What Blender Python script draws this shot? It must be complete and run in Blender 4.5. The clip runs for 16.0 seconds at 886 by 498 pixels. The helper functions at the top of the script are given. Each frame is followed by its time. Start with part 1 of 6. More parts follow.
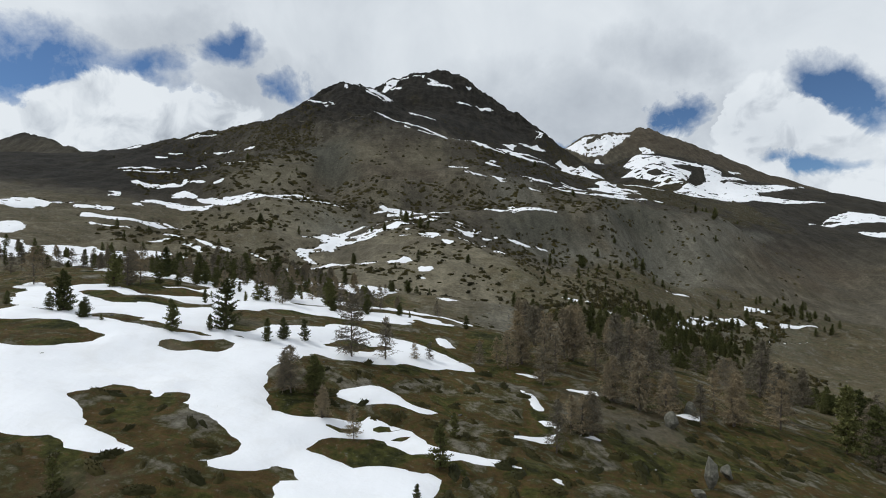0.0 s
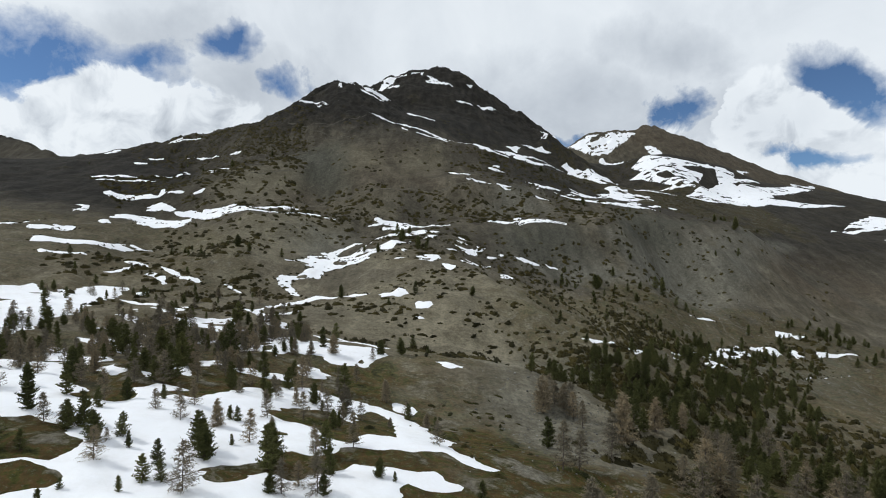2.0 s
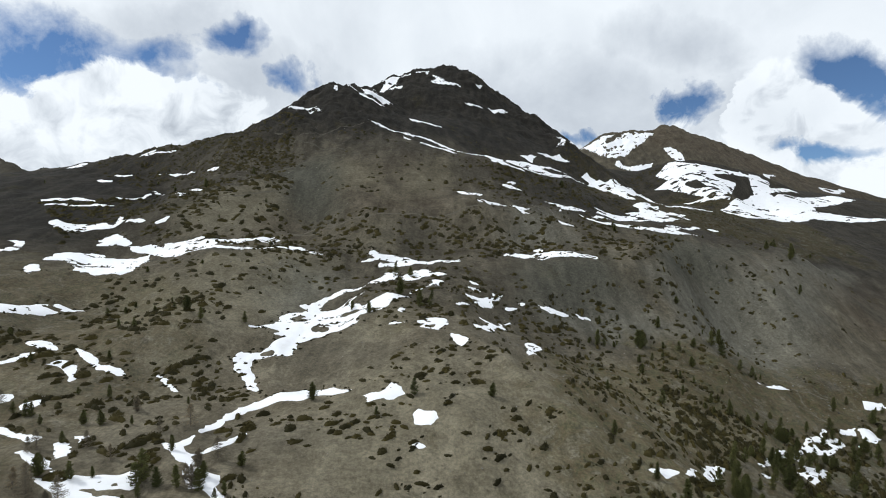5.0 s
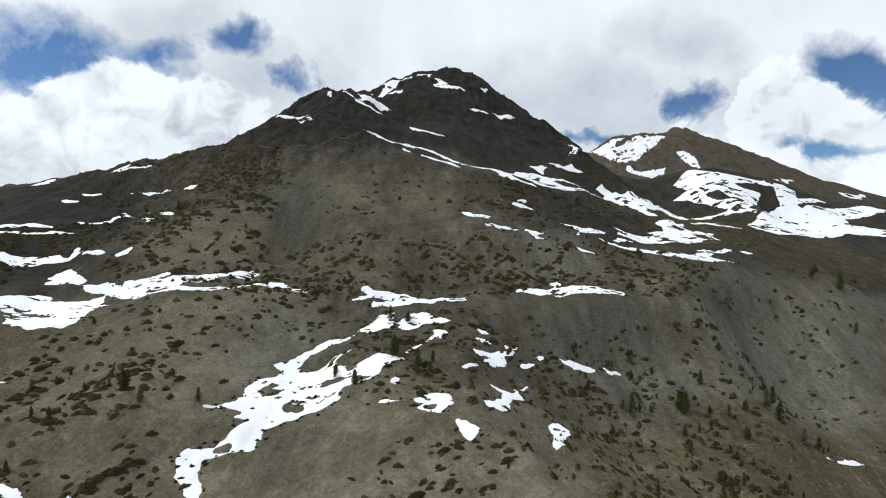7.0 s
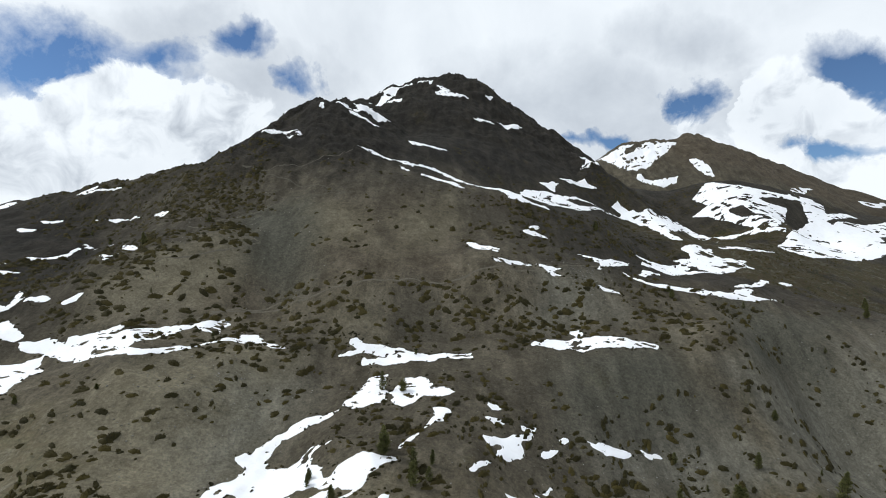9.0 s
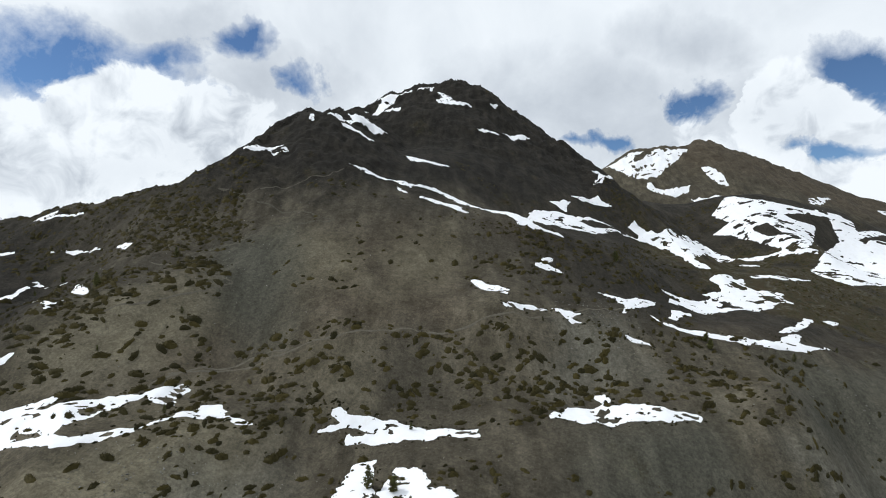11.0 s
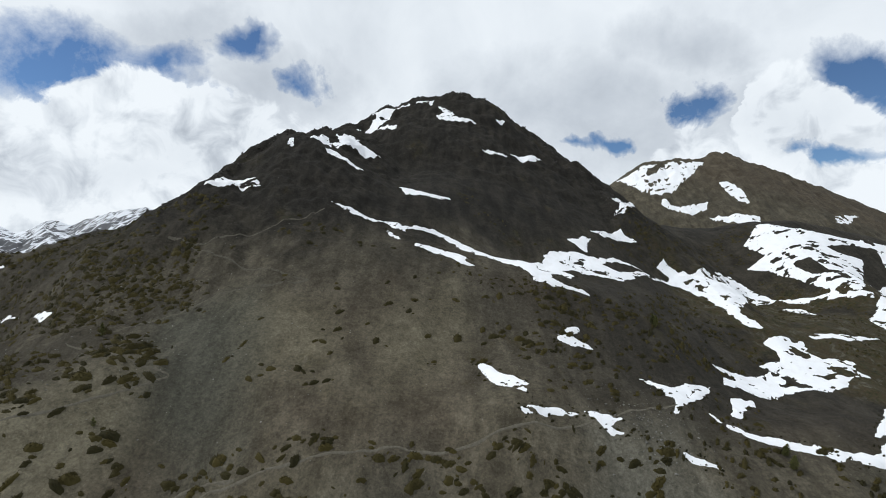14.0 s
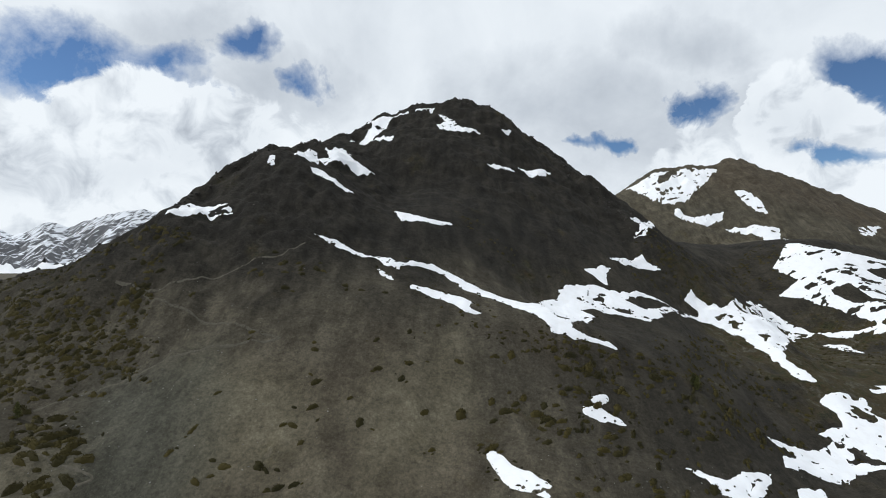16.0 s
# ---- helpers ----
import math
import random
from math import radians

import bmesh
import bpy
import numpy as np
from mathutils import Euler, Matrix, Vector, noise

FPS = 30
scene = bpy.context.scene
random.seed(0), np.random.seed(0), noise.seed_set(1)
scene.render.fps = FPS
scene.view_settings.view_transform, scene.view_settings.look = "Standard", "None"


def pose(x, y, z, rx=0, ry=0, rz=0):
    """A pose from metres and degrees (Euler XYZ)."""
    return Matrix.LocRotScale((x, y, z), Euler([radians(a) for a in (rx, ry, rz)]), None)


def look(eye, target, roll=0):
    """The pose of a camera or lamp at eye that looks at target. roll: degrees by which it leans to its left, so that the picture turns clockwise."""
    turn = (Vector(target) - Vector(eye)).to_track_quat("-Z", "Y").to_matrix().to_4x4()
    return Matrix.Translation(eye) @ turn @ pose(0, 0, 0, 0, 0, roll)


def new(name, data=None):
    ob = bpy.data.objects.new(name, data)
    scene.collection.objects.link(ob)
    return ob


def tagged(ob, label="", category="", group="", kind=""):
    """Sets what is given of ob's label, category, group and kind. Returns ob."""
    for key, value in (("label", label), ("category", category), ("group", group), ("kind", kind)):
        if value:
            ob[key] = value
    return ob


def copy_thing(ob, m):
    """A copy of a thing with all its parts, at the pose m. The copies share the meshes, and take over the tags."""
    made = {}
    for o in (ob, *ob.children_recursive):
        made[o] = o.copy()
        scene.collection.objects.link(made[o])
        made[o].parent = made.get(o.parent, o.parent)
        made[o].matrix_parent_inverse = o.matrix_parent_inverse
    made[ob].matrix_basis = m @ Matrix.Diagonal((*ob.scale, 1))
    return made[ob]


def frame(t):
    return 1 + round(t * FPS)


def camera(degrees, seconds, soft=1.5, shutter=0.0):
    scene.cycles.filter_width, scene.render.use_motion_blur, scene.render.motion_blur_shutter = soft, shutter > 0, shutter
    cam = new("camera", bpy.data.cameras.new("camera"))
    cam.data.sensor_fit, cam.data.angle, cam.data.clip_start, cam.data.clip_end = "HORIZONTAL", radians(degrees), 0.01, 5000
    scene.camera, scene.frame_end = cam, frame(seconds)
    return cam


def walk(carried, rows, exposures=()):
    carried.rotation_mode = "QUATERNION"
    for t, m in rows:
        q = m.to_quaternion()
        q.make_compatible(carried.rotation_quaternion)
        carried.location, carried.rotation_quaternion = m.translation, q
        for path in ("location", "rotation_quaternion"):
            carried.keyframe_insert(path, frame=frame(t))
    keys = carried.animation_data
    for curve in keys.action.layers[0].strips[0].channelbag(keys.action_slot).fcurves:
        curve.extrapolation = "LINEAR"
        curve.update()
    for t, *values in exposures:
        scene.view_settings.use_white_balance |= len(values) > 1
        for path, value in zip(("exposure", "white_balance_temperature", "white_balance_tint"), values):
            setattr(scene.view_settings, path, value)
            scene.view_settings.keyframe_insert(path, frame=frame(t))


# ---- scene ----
cam = camera(82.0, 16.0, soft=1.0)
METRES, EYE, TILT, LEAN, TURN = 320.0, 60.0, 0.0, 0.0, 0.0
ROWS = [
    (0.0, 0.0, 0.0, 0.0, -0.0, 0.0, -0.0),
    (0.5, -0.0002, 0.0213, 0.0084, -0.11, -0.17, 0.02),
    (1.0, -0.0004, 0.0435, 0.0192, -0.13, -0.29, 0.05),
    (1.5, -0.0008, 0.0662, 0.0306, -0.11, -0.4, 0.08),
    (2.0, -0.0011, 0.0932, 0.0436, -0.02, -0.55, 0.11),
    (2.5, -0.0015, 0.1199, 0.0552, 0.05, -0.66, 0.08),
    (3.0, -0.0016, 0.1489, 0.0687, 0.18, -0.79, 0.1),
    (3.5, -0.0018, 0.1757, 0.0814, 0.29, -0.88, 0.1),
    (4.0, -0.0025, 0.2055, 0.0946, 0.44, -0.97, 0.09),
    (6.5, -0.0044, 0.353, 0.1614, 0.93, -1.28, 0.14),
    (7.0, -0.0047, 0.3847, 0.1751, 1.04, -1.25, 0.2),
    (7.5, -0.0052, 0.4135, 0.1886, 1.12, -1.25, 0.25),
    (8.0, -0.0055, 0.4442, 0.2032, 1.19, -1.22, 0.3),
    (8.5, -0.0059, 0.4725, 0.2167, 1.25, -1.17, 0.29),
    (9.0, -0.0063, 0.5027, 0.2316, 1.33, -1.11, 0.26),
    (11.5, -0.0077, 0.6426, 0.3006, 1.56, -0.91, 0.21),
    (12.0, -0.008, 0.6686, 0.3153, 1.57, -0.79, 0.19),
    (12.5, -0.0084, 0.6936, 0.3287, 1.59, -0.76, 0.14),
    (13.0, -0.0088, 0.7232, 0.3434, 1.61, -0.76, 0.12),
    (13.5, -0.0096, 0.7517, 0.3567, 1.62, -0.75, 0.07),
    (14.0, -0.01, 0.7828, 0.3714, 1.67, -0.76, 0.07),
    (14.5, -0.0108, 0.8117, 0.3846, 1.72, -0.77, 0.05),
    (15.0, -0.0109, 0.8435, 0.3987, 1.81, -0.79, 0.11),
    (15.5, -0.0112, 0.8725, 0.4123, 1.85, -0.8, 0.1),
    (16.0, -0.0121, 0.9037, 0.4274, 1.85, -0.8, 0.02),
]
walk(cam, [(t, pose(0, 0, EYE, TILT, LEAN, TURN) @ pose(METRES * x, METRES * y, METRES * z, 90 + pitch, roll, yaw)) for t, x, y, z, yaw, pitch, roll in ROWS],
     exposures=[(0.0, -0.14, 6060, 7), (1.5, -0.08, 6060, 7), (3.5, 0.13, 6060, 7), (9.0, 0.15, 6060, 7), (12.0, 0.09, 6060, 7), (16.0, 0.04, 6060, 7)])

# ---- world and light ----
SUN_ELEV, SUN_TURN = radians(50), radians(-82)
world = bpy.data.worlds.new("sky")
scene.world = world
world.use_nodes = True


class Nodes:
    """Small helper to write node trees in a few words."""

    def __init__(self, tree):
        self.tree = tree
        tree.nodes.clear()

    def add(self, kind, **values):
        node = self.tree.nodes.new("ShaderNode" + kind)
        for key, value in values.items():
            if key in node.inputs:
                self.give(node.inputs[key], value)
            else:
                setattr(node, key, value)
        return node

    def give(self, socket, value):
        if isinstance(value, bpy.types.NodeSocket):
            self.tree.links.new(value, socket)
        else:
            socket.default_value = value

    def math(self, op, a, b=0.0, c=0.0):
        node = self.tree.nodes.new("ShaderNodeMath")
        node.operation = op
        for socket, value in zip(node.inputs, (a, b, c)):
            self.give(socket, value)
        return node.outputs[0]

    def ramp(self, value, stops):
        node = self.tree.nodes.new("ShaderNodeValToRGB")
        self.give(node.inputs[0], value)
        cr = node.color_ramp
        while len(cr.elements) < len(stops):
            cr.elements.new(0.5)
        for e, (p, col) in zip(cr.elements, stops):
            e.position = p
            e.color = (*col, 1) if isinstance(col, tuple) else (col, col, col, 1)
        return node.outputs[0]

    def mix(self, factor, a, b, blend="MIX"):
        node = self.tree.nodes.new("ShaderNodeMix")
        node.data_type, node.blend_type = "RGBA", blend
        self.give(node.inputs[0], factor)
        for socket, value in ((node.inputs[6], a), (node.inputs[7], b)):
            self.give(socket, (*value, 1) if isinstance(value, tuple) and len(value) == 3 else value)
        return node.outputs[2]

    def noise(self, vector, scale, detail=4, rough=0.55, distort=0.0):
        node = self.add("TexNoise", Vector=vector, Scale=scale, Detail=detail, Roughness=rough, Distortion=distort)
        return node.outputs["Fac"]


sky = Nodes(world.node_tree)
air = sky.add("TexSky", sky_type="NISHITA", sun_disc=False, sun_elevation=SUN_ELEV, sun_rotation=SUN_TURN, altitude=2300.0, air_density=1.0, dust_density=0.0, ozone_density=5.0)
blue = sky.add("Background", Color=air.outputs[0], Strength=0.078)
way = sky.add("TexCoord").outputs["Generated"]
part_of = sky.add("SeparateXYZ", Vector=way).outputs
ahead = sky.math("MAXIMUM", part_of[1], 0.08)
shove = sky.add("SeparateColor", Color=sky.add("TexNoise", Vector=way, Scale=6.0, Detail=9, Roughness=0.62, Distortion=0.2).outputs["Color"]).outputs
across = sky.math("ADD", sky.math("DIVIDE", part_of[0], ahead), sky.math("MULTIPLY", sky.math("SUBTRACT", shove[0], 0.5), 0.26))
above = sky.math("ADD", sky.math("DIVIDE", part_of[2], ahead), sky.math("MULTIPLY", sky.math("SUBTRACT", shove[1], 0.5), 0.15))
fluff = sky.noise(way, 13.0, 10, 0.62, 0.25)
curl = sky.noise(way, 4.5, 10, 0.60, 0.5)
ragged = sky.math("ADD", sky.math("MULTIPLY", sky.math("SUBTRACT", fluff, 0.5), 2.2), sky.math("MULTIPLY", sky.math("SUBTRACT", curl, 0.5), 2.2))


def blot(u, v, wide, high, tilt=0.0):
    """A soft oval in the sky: 1 in its middle, 0 at its rim, below 0 outside."""
    du = sky.math("SUBTRACT", across, u)
    dv = sky.math("SUBTRACT", sky.math("SUBTRACT", above, v), sky.math("MULTIPLY", du, tilt))
    far = sky.math("ADD", sky.math("POWER", sky.math("DIVIDE", sky.math("ABSOLUTE", du), wide), 2.0), sky.math("POWER", sky.math("DIVIDE", sky.math("ABSOLUTE", dv), high), 2.0))
    return sky.math("SUBTRACT", 1.0, far)


def union(values):
    out = values[0]
    for value in values[1:]:
        out = sky.math("MAXIMUM", out, value)
    return out


# gaps in the high cloud deck
gaps = union([blot(-0.80, 0.350, 0.34, 0.092, -0.10), blot(-1.05, 0.36, 0.3, 0.07), blot(-0.60, 0.368, 0.12, 0.045), blot(-0.42, 0.390, 0.085, 0.042), blot(-0.29, 0.318, 0.06, 0.034),
              blot(0.47, 0.262, 0.055, 0.040), blot(0.79, 0.31, 0.12, 0.075, -0.25), blot(0.70, 0.178, 0.12, 0.022), blot(0.27, 0.19, 0.05, 0.02), blot(-1.5, 0.5, 0.4, 0.06)])
elsewhere = sky.math("MULTIPLY", sky.math("SUBTRACT", 0.42, curl), 9.0)
behind = sky.math("LESS_THAN", part_of[1], 0.3)
before = sky.math("SUBTRACT", 1.0, behind)
open_sky = sky.math("ADD", sky.math("MULTIPLY", sky.math("ADD", gaps, ragged), before), sky.math("MULTIPLY", elsewhere, behind))
deck = sky.ramp(sky.math("ADD", sky.math("MULTIPLY", open_sky, 0.25), 0.5), [(0.46, 1.0), (0.72, 0.0)])
# heaped clouds before the gaps: a knobbly upper rim at a height that varies along the horizon
knobs = sky.noise(way, 17.0, 7, 0.55, 0.5)
puff = sky.math("MULTIPLY", sky.math("SUBTRACT", knobs, 0.5), 0.12)


lofty = sky.math("DIVIDE", part_of[2], ahead)


def rim(*stops):
    """Height of a cloud's upper rim along the horizon: pairs of place and height."""
    line = sky.ramp(sky.math("ADD", sky.math("MULTIPLY", across, 0.4), 0.5), [(0.5 + 0.4 * u, v * 2) for u, v in stops])
    return sky.math("SUBTRACT", sky.math("ADD", sky.math("MULTIPLY", line, 0.5), puff), lofty)


left_heap = rim((-1.2, 0.24), (-0.88, 0.285), (-0.75, 0.338), (-0.68, 0.362), (-0.60, 0.335), (-0.45, 0.290), (-0.34, 0.27), (-0.22, 0.19), (0.0, 0.1))
tall_heap = rim((0.40, 0.0), (0.51, 0.02), (0.545, 0.28), (0.60, 0.345), (0.65, 0.355), (0.70, 0.315), (0.76, 0.27), (0.86, 0.225), (1.1, 0.22))
low_heap = rim((0.20, 0.08), (0.36, 0.155), (0.42, 0.215), (0.49, 0.235), (0.56, 0.20), (0.68, 0.165), (0.90, 0.155), (1.2, 0.14))
tall_heap = sky.math("MINIMUM", tall_heap, sky.math("ADD", sky.math("SUBTRACT", above, 0.195), sky.math("MULTIPLY", puff, 0.7)))
heap = union([left_heap, tall_heap, low_heap])
heaped = sky.math("MULTIPLY", sky.ramp(sky.math("ADD", sky.math("MULTIPLY", heap, 8.0), 0.5), [(0.45, 0.0), (0.60, 1.0)]), before)
mask = sky.math("MAXIMUM", deck, heaped)
# grey undersides and sunlit tops
grey = union([blot(0.24, 0.245, 0.24, 0.10, -0.15), blot(0.62, 0.235, 0.16, 0.07), blot(-0.36, 0.30, 0.16, 0.07), blot(-0.50, 0.20, 0.16, 0.06), blot(-0.62, 0.41, 0.2, 0.05), blot(0.42, 0.38, 0.12, 0.05), blot(-0.85, 0.13, 0.3, 0.05)])
dim = sky.ramp(sky.math("ADD", sky.math("MULTIPLY", sky.math("ADD", grey, ragged), 0.25), 0.5), [(0.30, 0.0), (0.85, 1.0)])
folds = sky.math("SUBTRACT", sky.noise(way, 5.0, 8, 0.55, 0.4), 0.5)
high_level = sky.math("SUBTRACT", sky.math("ADD", 0.84, sky.math("MULTIPLY", folds, 0.6)), sky.math("MULTIPLY", dim, 0.25))
shaded = sky.math("MULTIPLY", sky.math("MAXIMUM", sky.math("SUBTRACT", 0.54, knobs), 0.0), 1.7)
heap_level = sky.math("SUBTRACT", sky.math("SUBTRACT", 1.02, shaded), sky.math("MULTIPLY", dim, 0.20))
level = sky.math("ADD", sky.math("MULTIPLY", high_level, sky.math("SUBTRACT", 1.0, heaped)), sky.math("MULTIPLY", heap_level, heaped))
tone = sky.ramp(level, [(0.25, (0.34, 0.36, 0.40)), (0.6, (0.62, 0.64, 0.675)), (0.85, (0.86, 0.87, 0.885)), (1.0, (0.98, 0.98, 0.98))])
cloud = sky.add("Background", Color=tone, Strength=0.91)
both = sky.add("MixShader", Fac=mask)
sky.tree.links.new(blue.outputs[0], both.inputs[1])
sky.tree.links.new(cloud.outputs[0], both.inputs[2])
sky.tree.links.new(both.outputs[0], sky.add("OutputWorld").inputs[0])

sun = new("sun", bpy.data.lights.new("sun", "SUN"))
sun.data.energy, sun.data.angle, sun.data.color = 2.0, radians(5), (1.0, 0.95, 0.88)
TOWARDS = Vector((math.sin(SUN_TURN) * math.cos(SUN_ELEV), math.cos(SUN_TURN) * math.cos(SUN_ELEV), math.sin(SUN_ELEV)))
sun.matrix_world = look(Vector((0, 0, 500)), Vector((0, 0, 500)) - TOWARDS)

# ---- materials ----
def material(name):
    mat = bpy.data.materials.new(name)
    mat.use_nodes = True
    return mat, Nodes(mat.node_tree)


def finish(n, colour, rough, bump=None, strength=0.5, distance=0.1, specular=0.3):
    bsdf = n.add("BsdfPrincipled", Roughness=rough)
    bsdf.inputs["Specular IOR Level"].default_value = specular
    n.give(bsdf.inputs["Base Color"], (*colour, 1) if isinstance(colour, tuple) else colour)
    if bump is not None:
        n.tree.links.new(n.add("Bump", Height=bump, Strength=strength, Distance=distance).outputs[0], bsdf.inputs["Normal"])
    n.tree.links.new(bsdf.outputs[0], n.add("OutputMaterial").inputs[0])


# scree, bare earth and turf: the mesh's "cover" says what grows or lies where, and where cloud shade is painted in
GROUND, n = material("scree_and_turf")
where = n.add("NewGeometry").outputs["Position"]
cover = n.add("SeparateColor", Color=n.add("Attribute", attribute_name="cover").outputs["Color"]).outputs
spread = n.add("Mapping", Vector=where, Scale=(1.0, 0.22, 0.22)).outputs[0]
broad = n.noise(where, 0.018, 5, 0.6, 0.6)
patch = n.noise(where, 0.07, 7, 0.65, 0.4)
streak = n.noise(spread, 0.16, 6, 0.65)
gravel = n.noise(where, 1.1, 8, 0.75)
stones = n.add("TexVoronoi", Vector=where, Scale=1.6, Randomness=1.0, feature="F1")
speck = n.ramp(n.noise(where, 2.3, 3, 0.7), [(0.6, 0.0), (0.72, 1.0)])
scree = n.ramp(n.math("ADD", n.math("MULTIPLY", patch, 0.55), n.math("MULTIPLY", streak, 0.45)), [(0.38, (0.078, 0.067, 0.045)), (0.49, (0.122, 0.106, 0.074)), (0.60, (0.190, 0.168, 0.120))])
scree = n.mix(n.ramp(broad, [(0.42, 0.0), (0.6, 0.6)]), scree, (0.090, 0.081, 0.060))
tint = n.add("SeparateColor", Color=n.add("Attribute", attribute_name="tint").outputs["Color"]).outputs
scree = n.mix(n.math("MULTIPLY", cover[2], 0.55), scree, n.ramp(patch, [(0.35, (0.088, 0.066, 0.044)), (0.65, (0.140, 0.108, 0.074))]))
# darker upper rock, its colour also carrying painted cloud shade
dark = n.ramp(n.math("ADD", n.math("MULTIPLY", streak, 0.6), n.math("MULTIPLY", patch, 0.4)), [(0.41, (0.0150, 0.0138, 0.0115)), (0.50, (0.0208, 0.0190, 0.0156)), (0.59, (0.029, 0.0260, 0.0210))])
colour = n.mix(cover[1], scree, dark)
colour = n.mix(n.math("MULTIPLY", tint[0], 0.45), colour, n.ramp(patch, [(0.35, (0.145, 0.129, 0.086)), (0.65, (0.238, 0.214, 0.148))]))
colour = n.mix(n.math("MULTIPLY", tint[1], 0.55), colour, n.ramp(streak, [(0.35, (0.105, 0.103, 0.083)), (0.65, (0.175, 0.170, 0.140))]))
colour = n.mix(n.math("MULTIPLY", tint[2], 0.75), colour, n.ramp(streak, [(0.35, (0.052, 0.052, 0.040)), (0.65, (0.084, 0.083, 0.065))]))
turf = n.ramp(n.math("ADD", n.math("MULTIPLY", n.noise(where, 0.16, 6, 0.65, 0.8), 0.75), n.math("MULTIPLY", gravel, 0.25)), [(0.38, (0.020, 0.022, 0.006)), (0.455, (0.052, 0.053, 0.013)), (0.50, (0.074, 0.046, 0.018)), (0.54, (0.050, 0.047, 0.015)), (0.59, (0.120, 0.108, 0.080)), (0.66, (0.17, 0.16, 0.13))])
colour = n.mix(cover[0], colour, turf)
colour = n.mix(n.math("MULTIPLY", n.math("MULTIPLY", speck, 0.4), n.math("SUBTRACT", 1.0, n.math("MULTIPLY", cover[1], 0.75))), colour, (0.20, 0.195, 0.17))
colour = n.mix(1.0, colour, n.ramp(n.math("ADD", n.math("MULTIPLY", gravel, 0.6), n.math("MULTIPLY", n.noise(where, 0.45, 5, 0.7), 0.4)), [(0.36, 0.55), (0.5, 1.0), (0.64, 1.5)]), "MULTIPLY")
relief = n.math("ADD", n.math("MULTIPLY", gravel, 0.7), n.math("ADD", n.math("MULTIPLY", patch, 1.5), n.math("MULTIPLY", stones.outputs["Distance"], -0.25)))
finish(n, colour, 0.96, relief, 0.8, 0.75, 0.1)

# old spring snow: white, faintly dimpled and dusted
SNOW, n = material("old_snow")
where = n.add("NewGeometry").outputs["Position"]
dust = n.ramp(n.noise(where, 0.25, 7, 0.7, 0.3), [(0.48, 0.0), (0.75, 0.35)])
cups = n.math("ADD", n.noise(where, 0.9, 5, 0.6), n.math("MULTIPLY", n.noise(where, 0.15, 3, 0.5), 2.0))
finish(n, n.mix(dust, (0.82, 0.83, 0.855), (0.60, 0.58, 0.54)), 0.7, cups, 0.35, 0.3, 0.3)


def foliage(name, dark, mid, light, scale=3.0):
    """Needles or leaves, each clump of its own shade."""
    mat, n = material(name)
    own = n.add("NewGeometry").outputs["Random Per Island"]
    whole = n.add("ObjectInfo").outputs["Random"]
    mixed = n.math("ADD", n.math("MULTIPLY", own, 0.5), n.math("MULTIPLY", whole, 0.5))
    finish(n, n.ramp(mixed, [(0.15, dark), (0.5, mid), (0.9, light)]), 0.8, None, specular=0.15)
    return mat


PINE = foliage("pine_needles", (0.045, 0.050, 0.018), (0.092, 0.098, 0.034), (0.17, 0.165, 0.06))
JUNIPER = foliage("juniper_scrub", (0.011, 0.0105, 0.0035), (0.022, 0.0195, 0.0060), (0.052, 0.042, 0.0115))
HEATH = foliage("heath", (0.022, 0.022, 0.006), (0.042, 0.036, 0.010), (0.066, 0.040, 0.016))
LARCH = foliage("larch_twigs", (0.11, 0.098, 0.072), (0.185, 0.16, 0.112), (0.32, 0.245, 0.14))


def bark(name, low, high):
    mat, n = material(name)
    where = n.add("TexCoord").outputs["Object"]
    rough = n.noise(n.add("Mapping", Vector=where, Scale=(6.0, 6.0, 1.5)).outputs[0], 3.0, 5, 0.7)
    finish(n, n.mix(rough, low, high), 0.9, rough, 0.6, 0.05, 0.1)
    return mat


PINE_BARK = bark("pine_bark", (0.045, 0.034, 0.026), (0.11, 0.085, 0.065))
LARCH_BARK = bark("larch_bark", (0.075, 0.062, 0.052), (0.16, 0.135, 0.115))

ROCK, n = material("broken_rock")
where = n.add("NewGeometry").outputs["Position"]
own = n.add("NewGeometry").outputs["Random Per Island"]
chips = n.noise(where, 1.4, 7, 0.7)
finish(n, n.mix(1.0, n.ramp(own, [(0.1, (0.085, 0.082, 0.075)), (0.6, (0.15, 0.145, 0.13)), (0.95, (0.24, 0.235, 0.215))]), n.ramp(chips, [(0.3, 0.6), (0.7, 1.3)]), "MULTIPLY"), 0.9, chips, 0.8, 0.4, 0.2)

CRAG, n = material("dark_crag")
where = n.add("NewGeometry").outputs["Position"]
chips = n.noise(where, 0.35, 8, 0.7)
finish(n, n.ramp(chips, [(0.35, (0.032, 0.030, 0.027)), (0.55, (0.058, 0.053, 0.047)), (0.7, (0.088, 0.078, 0.066))]), 0.92, chips, 0.9, 1.2, 0.2)

TRAIL, n = material("trodden_gravel")
where = n.add("NewGeometry").outputs["Position"]
high_up = n.ramp(n.math("DIVIDE", n.add("SeparateXYZ", Vector=where).outputs[2], 300.0), [(0.33, 1.0), (0.55, 0.72)])
finish(n, n.mix(1.0, n.ramp(n.noise(where, 1.2, 6, 0.7), [(0.35, (0.086, 0.078, 0.060)), (0.65, (0.135, 0.124, 0.098))]), high_up, "MULTIPLY"), 0.95, n.noise(where, 4.0, 4, 0.7), 0.5, 0.1, 0.1)

